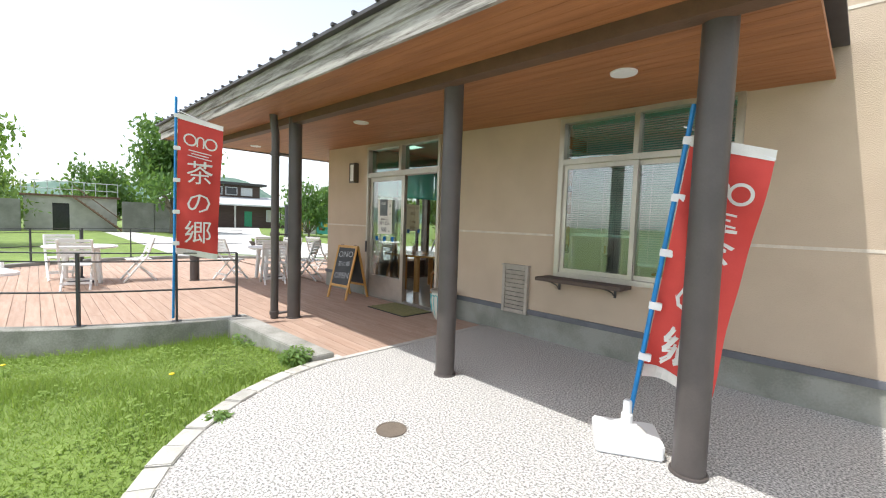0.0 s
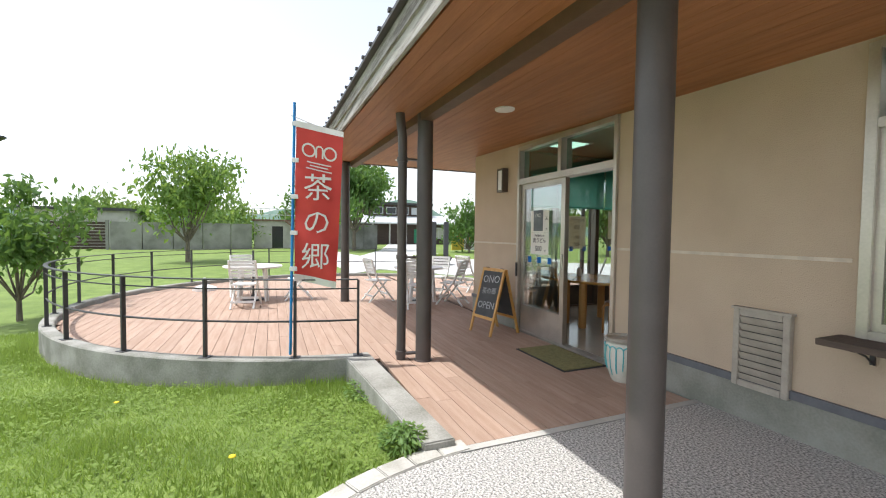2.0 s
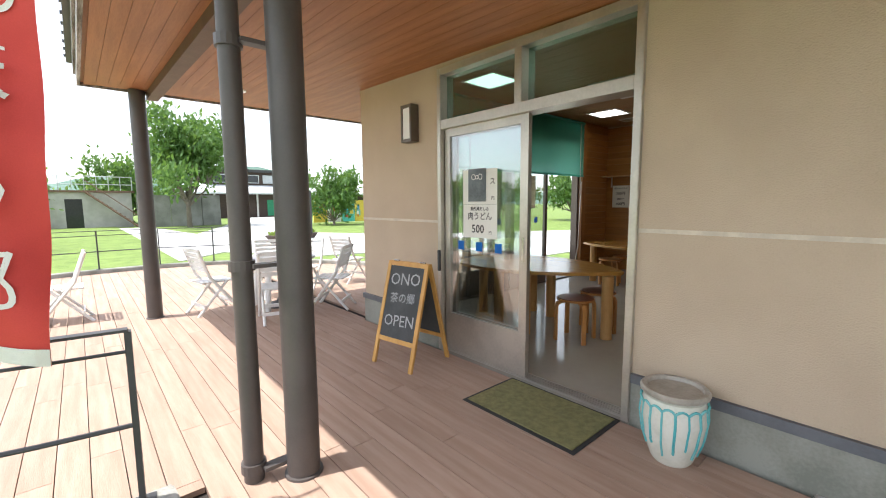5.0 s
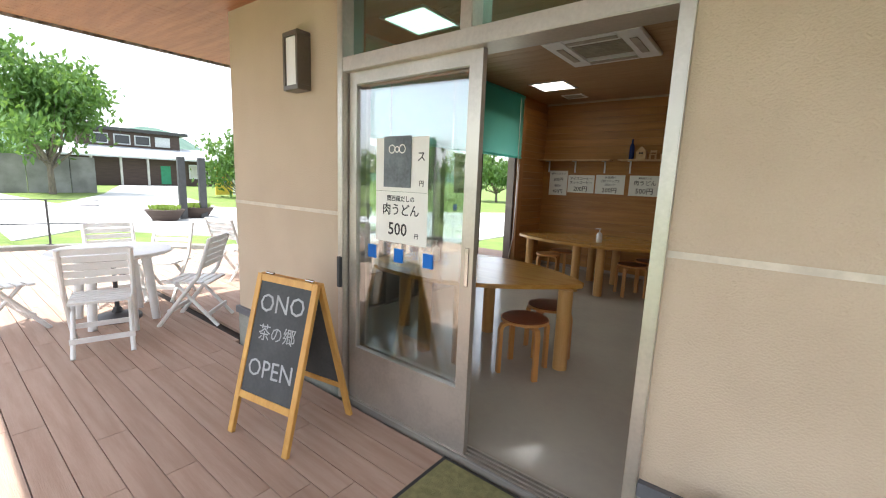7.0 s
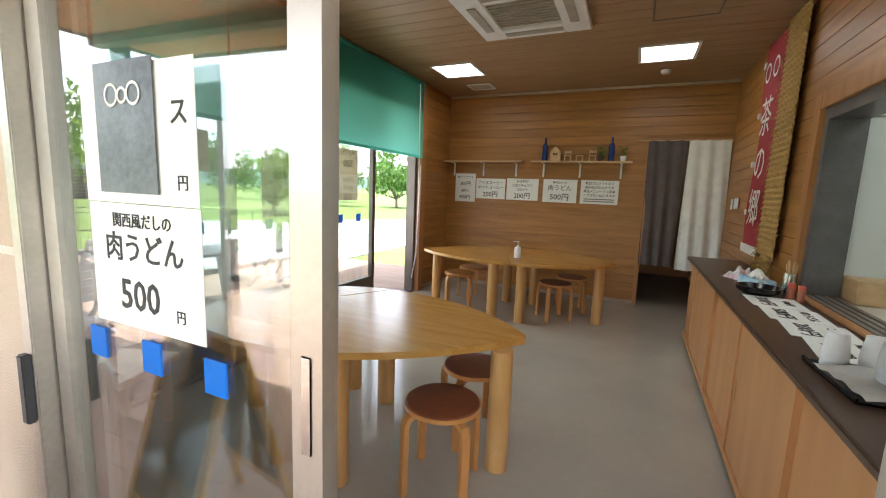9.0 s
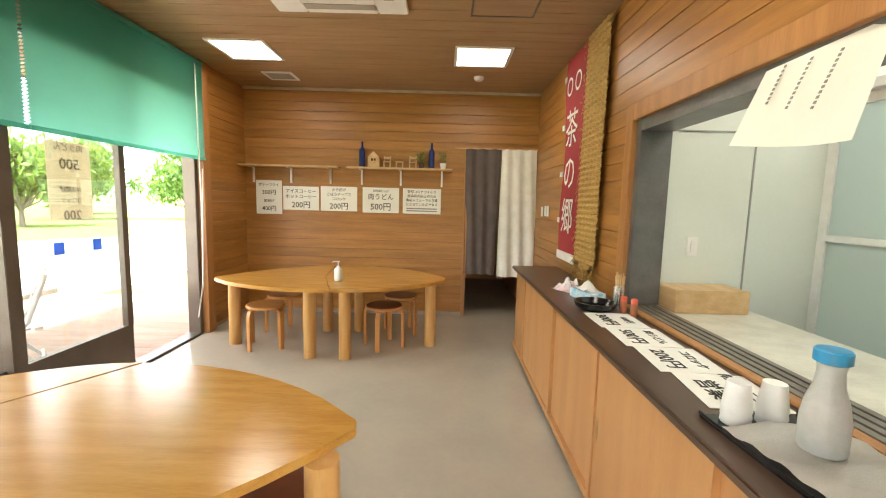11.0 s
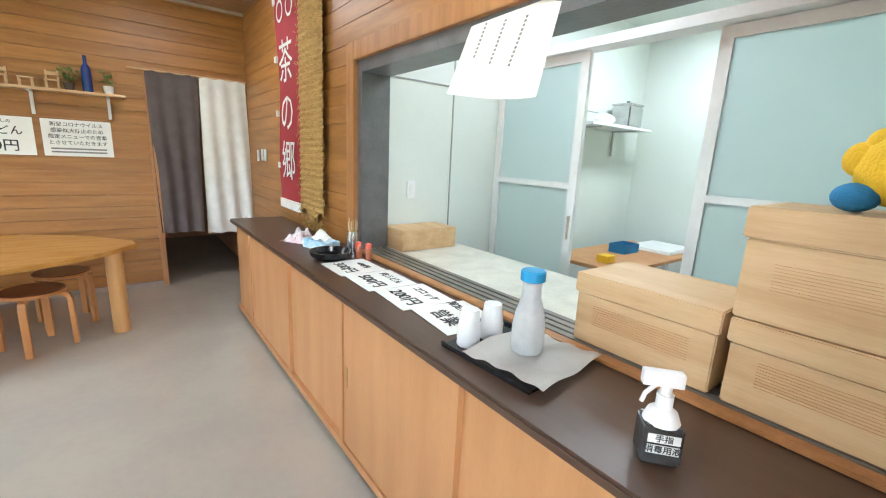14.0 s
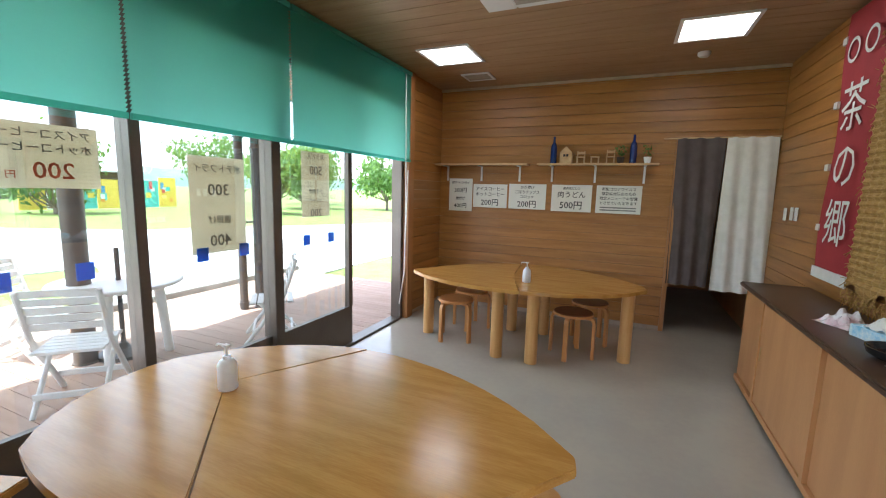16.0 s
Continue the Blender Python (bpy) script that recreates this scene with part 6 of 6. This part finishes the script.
box(bm, (-0.05, -0.012, 0.17), (0.03, 0.012, 0.2))
rod(bm, (0, 0, 0.15), (0, 0, 0.17), 0.012)
tube(bm, [(-0.02, 0, 0.17), (-0.04, 0, 0.145), (-0.045, 0, 0.125)], 0.005, 6)
part("trigger", bm, WHITE, sp)
for k, tx in enumerate(("手指", "消毒用液")):
    lb = boxes("label", [((-0.032, -0.037, 0.055 - k * 0.025), (0.032, -0.0358, 0.075 - k * 0.025))], PAPER, sp)
    words(sp, tx, 0.018, Matrix.Translation((0, -0.0376, 0.065 - k * 0.025)) @ Euler((radians(90), 0, 0)).to_matrix().to_4x4(), INK)


def crate(m, w, d, h, label):
    """Lidded pine box: front faces -x."""
    t = thing("pine_box", m, label, "wooden box", "lidded pine boxes")
    b = boxes("body", [((0, -w, 0), (d, 0, h * 0.72))], PINE, t, bevel=0.004)
    for k in range(9):
        boxes("groove", [((-0.0015, -w * 0.85, h * 0.3 + k * 0.008), (0.0005, -w * 0.15, h * 0.303 + k * 0.008))], STOOLWOOD, b)
    boxes("lid", [((-0.008, -w - 0.008, h * 0.725), (d + 0.008, 0.008, h))], PINE, t, bevel=0.004)
    return t


crate(pose(-3.03, 6.68, 0.91), 0.43, 0.3, 0.24, "lidded pale pine box standing on the hatch sill")
crate(pose(-3.03, 6.22, 0.91), 0.44, 0.32, 0.235, "lidded pine box at the bottom of a stack")
crate(pose(-3.03, 6.23, 1.147), 0.44, 0.32, 0.28, "lidded pine box on top of another one")
pl = boxes("pine_tray", [((-2.86, 8.1, 0.901), (-2.42, 8.345, 1.04))], PINE, bevel=0.005)
solo(pl, "shallow pale pine box on the white counter", "wooden box")
plush = bmesh.new()
for c, r in (((0, 0, 0.13), 0.11), ((0, 0.09, 0.16), 0.055), ((0, -0.1, 0.16), 0.06), ((0, 0, 0.24), 0.045), ((0, 0.05, 0.21), 0.045), ((0, -0.06, 0.21), 0.045)):
    bmesh.ops.create_uvsphere(plush, u_segments=16, v_segments=10, radius=r, matrix=Matrix.Translation(c))
ph = thing("plush_bundle", pose(-2.88, 6.02, 1.428), "yellow plush bundle with blue ends wrapped in clear film", "soft toy")
part("plush", plush, YELLOW, ph, smooth=True)
plush = bmesh.new()
for c in ((-0.05, 0.08, 0.045), (-0.05, -0.08, 0.045)):
    bmesh.ops.create_uvsphere(plush, u_segments=16, v_segments=10, radius=0.06, matrix=Matrix.Translation(c) @ Matrix.Diagonal((1.2, 1.1, 0.75, 1)))
part("blue_end", plush, PLUSHBLUE, ph, smooth=True)
ph.scale = (0.68, 0.68, 0.74)
hg = thing("hanging_notice", pose(XR - 0.08, 7.06, 1.9, -20, 4, -88), "handwritten white sheet hung over the hatch, curling", "notice")
bm = bmesh.new()
sheet(bm, lambda u, v: ((u - 0.5) * 0.41, 0.06 * math.sin(u * 2.2) * (1 - v), (v - 0.5) * 0.28 - 0.05 * u * (1 - v) + 0.06 * (u - 0.5)), 12, 8)
part("sheet", bm, PAPER, hg, smooth=True)
for k, n in enumerate((9, 11, 12)):
    tagged(boxes("writing", [((-0.12 + k * 0.1, -0.006, 0.1 - j * 0.016), (-0.111 + k * 0.1, -0.004, 0.109 - j * 0.016)) for j in range(n)], GREYINK, hg), kind="stuff")

# ---- kitchen ----
tagged(boxes("kitchen_wall", [((XR + 0.152, 8.36, 0), (0.4, 8.45, ZC)), ((0.3, Y1, 0), (0.4, 8.36, ZC)), ((-1.2, 5.72, 0), (-1.1, 5.74, 0.1))], KITCHEN), "pale green-white panelled kitchen wall", "wall", kind="structure")
tagged(boxes("kitchen_ceiling", [((XR + 0.152, Y1, 2.88), (0.4, 8.36, 2.92))], KITCHEN), "pale kitchen ceiling", "ceiling", kind="structure")
tagged(boxes("panel_joint", [((-2.3, 8.352, 0), (-2.292, 8.36, 2.88)), ((-2.88, 8.352, 2.0), (-0.5, 8.36, 2.008))], mat("joint_grey", (0.35, 0.37, 0.35), 0.6)), "thin grey joints between kitchen wall panels", "trim", kind="structure")
kc = thing("kitchen_counter", pose(0, 0, 0), "white kitchen counter behind the hatch", "counter")
boxes("worktop", [((XR + 0.17, 5.75, 0.86), (-2.33, 8.35, 0.9))], mat("cream_laminate", (0.66, 0.64, 0.55), 0.3), kc, bevel=0.004)
boxes("body", [((XR + 0.18, 5.75, 0), (-2.37, 8.34, 0.858))], KITCHEN, kc)
ks = thing("kitchen_switch", pose(-2.64, 8.36, 1.28), "white switch plate on the kitchen wall", "switch")
boxes("plate", [((-0.035, -0.01, -0.06), (0.035, 0, 0.06))], WHITE, ks, bevel=0.003)
boxes("rocker", [((-0.012, -0.015, -0.035), (0.012, -0.01, 0.035))], WHITEPAINT, ks)


def frosted_door(y0, y1, x, label):
    t = thing("frosted_sliding_door", pose(x, 0, 0), label, "sliding door", "frosted sliding doors", "structure")
    for a, b in (((y0, 0.05), (y0 + 0.06, 2.2)), ((y1 - 0.06, 0.05), (y1, 2.2)), ((y0 + 0.06, 2.14), (y1 - 0.06, 2.2)), ((y0 + 0.06, 0.05), (y1 - 0.06, 0.6)), ((y0 + 0.06, 1.34), (y1 - 0.06, 1.38))):
        boxes("stile", [((0, a[0], a[1]), (0.035, b[0], b[1]))], WHITE, t)
    boxes("pane", [((0.014, y0 + 0.06, 0.6), (0.02, y1 - 0.06, 1.34))], FROST, t)
    boxes("pane", [((0.014, y0 + 0.06, 1.38), (0.02, y1 - 0.06, 2.14))], FROST, t)
    boxes("pull", [((-0.003, y0 + 0.02, 1.0), (0, y0 + 0.04, 1.16))], STEEL, t)


frosted_door(7.56, 8.34, -1.86, "white framed frosted sliding door, closed part")
frosted_door(5.95, 6.85, -1.82, "white framed frosted sliding door beside the opening")
tagged(boxes("door_header", [((-1.9, 5.72, 2.205), (-1.76, 8.35, 2.26))], WHITE), "white track over the frosted doors", "trim", kind="structure")
ksf = thing("kitchen_shelf", pose(-0.5, 8.36, 1.85), "white kitchen shelf on brackets with a pot", "shelf")
boxes("board", [((-0.5, -0.3, 0), (0.5, -0.004, 0.025))], WHITE, ksf)
for x in (-0.3, 0.3):
    boxes("bracket", [((x - 0.012, -0.25, -0.012), (x + 0.012, -0.004, -0.001)), ((x - 0.012, -0.02, -0.25), (x + 0.012, -0.004, -0.012))], STEEL, ksf)
kp = thing("steamer_pot", pose(-0.25, 8.2, 1.876), "square stainless steamer pot on the shelf", "pot")
boxes("body", [((-0.12, -0.1, 0), (0.12, 0.1, 0.2))], STEEL, kp, bevel=0.012)
boxes("lid", [((-0.125, -0.105, 0.201), (0.125, 0.105, 0.22))], STEEL, kp, bevel=0.006)
cyl("knob", (0, 0, 0.22), (0, 0, 0.25), 0.016, DARK_METAL, kp)
kb = thing("plastic_bag", pose(-0.62, 8.2, 1.876), "folded white plastic bags on the shelf", "bag")
bm = bmesh.new()
bmesh.ops.create_uvsphere(bm, u_segments=14, v_segments=8, radius=0.1, matrix=Matrix.Translation((0, 0, 0.05)) @ Matrix.Diagonal((1.3, 0.8, 0.5, 1)))
part("bag", bm, WHITE, kb, smooth=True)
kt = thing("folding_table", pose(-0.65, 7.8, 0), "brown-topped folding work table with dark legs", "table")
boxes("tabletop", [((-0.7, -0.35, 0.7), (0.7, 0.35, 0.73))], CABINET, kt, bevel=0.004)
for x in (-0.6, 0.6):
    bm = bmesh.new()
    tube(bm, [(x, -0.35, 0), (x, -0.3, 0.69), (x, 0.25, 0.69), (x, 0.3, 0)], 0.016, 8)
    part("leg", bm, DARK_METAL, kt)
bl = thing("blue_basket", pose(-0.6, 7.85, 0.731), "small blue plastic basket on the work table", "basket")
boxes("basket", [((-0.12, -0.08, 0), (0.12, 0.08, 0.01)), ((-0.12, -0.08, 0.01), (-0.112, 0.08, 0.08)), ((0.112, -0.08, 0.01), (0.12, 0.08, 0.08)), ((-0.112, -0.08, 0.01), (0.112, -0.072, 0.08)), ((-0.112, 0.072, 0.01), (0.112, 0.08, 0.08))], PLUSHBLUE, bl)
solo(boxes("yellow_box", [((-1.2, 7.65, 0.731), (-1.08, 7.75, 0.79))], YELLOW, bevel=0.005), "small yellow packet on the work table", "packet")
wbn = thing("white_bin", pose(-0.1, 7.75, 0), "white plastic bin in the store room", "bin")
boxes("body", [((-0.25, -0.2, 0), (0.25, 0.2, 0.72))], WHITE, wbn, bevel=0.02)
boxes("lid", [((-0.26, -0.21, 0.721), (0.26, 0.21, 0.76))], WHITE, wbn, bevel=0.01)

# ---- boards, last ----
UNIT = bmesh.new()
box(UNIT, (0, 0, 0), (1, 1, 1))
UM = {}


def piece(name, a, b, material, parent):
    key = material.name
    if key not in UM:
        me = bpy.data.meshes.new("unit_" + key)
        UNIT.to_mesh(me)
        me.materials.append(material)
        UM[key] = me
    o = new(name, UM[key])
    o.location, o.scale, o.parent = a, [q - p for p, q in zip(a, b)], parent


def boards_x(parent, x0, x1, fixed, z0, z1, step, name, holes=()):
    z = z0
    while z < z1 - 0.005:
        zt = min(z + step, z1)
        spans = [(x0, x1)]
        for ha, hb, hz0, hz1 in holes:
            if zt - 0.01 > hz0 and z + 0.01 < hz1:
                spans = [s for p, q in spans for s in ((p, min(q, ha)), (max(p, hb), q)) if s[1] - s[0] > 0.03]
        for p, q in spans:
            fixed(parent, name, p, q, z + 0.0025, zt - 0.0025)
        z += step


bw = thing("boarding_north", pose(0, 0, 0), "orange-brown knotty cedar boarding of the far wall", "wall", kind="structure")
boards_x(bw, XI, XR, lambda t, n, p, q, z, w: piece(n, (p, YB, z), (q, YB + 0.018, w), CEDAR, t), 0.05, ZC, 0.118, "board", [(-3.99, XR + 1, 0, 2.25)])
be = thing("boarding_east", pose(0, 0, 0), "orange-brown cedar boarding round the serving hatch", "wall", kind="structure")
boards_x(be, Y1 + 0.03, YB, lambda t, n, p, q, z, w: piece(n, (XR, p, z), (XR + 0.018, q, w), CEDAR, t), 0.05, ZC, 0.118, "board", [(5.72, 8.43, 0.86, 2.15)])
bs = thing("boarding_west", pose(0, 0, 0), "cedar boarding beside the glazed front", "wall", kind="structure")
boards_x(bs, 10.345, YB, lambda t, n, p, q, z, w: piece(n, (XI, p, z), (XI + 0.018, q, w), CEDAR, t), 0.05, ZC, 0.118, "board")
bso = thing("boarding_south", pose(0, 0, 0), "cedar boarding on the inside of the entrance wall", "wall", kind="structure")
boards_x(bso, XI, XR, lambda t, n, p, q, z, w: piece(n, (p, Y1, z), (q, Y1 + 0.018, w), CEDAR, t), 0.05, ZC, 0.118, "board", [(DX0, DX1, 0, 2.64)])
dk = thing("deck", pose(0, 0, 0), "reddish-brown composite deck boards with worn grey patches", "deck", kind="structure")
r6 = random.Random(2)
y = CY - CR
while y < 11.85:
    half = math.sqrt(max(0.01, (CR - 0.025) ** 2 - (y + 0.07 - CY) ** 2)) if y < CY + CR - 0.1 else 0
    xa, xb = CX - half, CX + half
    if y > 3.22:
        xb = -2.795
    elif y > 3.17:
        xb = -4.85
    if y + 0.14 > Y0 - 0.0:
        xb = XW - 0.02
    if y > 6.6:
        xa = -10.1 if y > 8.0 else max(xa, -13.5)
    if y > 11.9:
        break
    x = xa
    cut = xa + r6.uniform(0.5, 1.9)
    yt = min(y + 0.14, Y0 - 0.012) if y < Y0 < y + 0.15 else y + 0.14
    while x < xb - 0.02:
        e = min(cut, xb)
        if yt - y > 0.02 and e - x > 0.01:
            piece("deck_board", (x + 0.002, y, -0.03), (e - 0.002, yt, 0.0), DECK, dk)
        x, cut = e, e + (1.9 if r6.random() < 0.7 else 1.25)
    y += 0.145
UNIT.free()
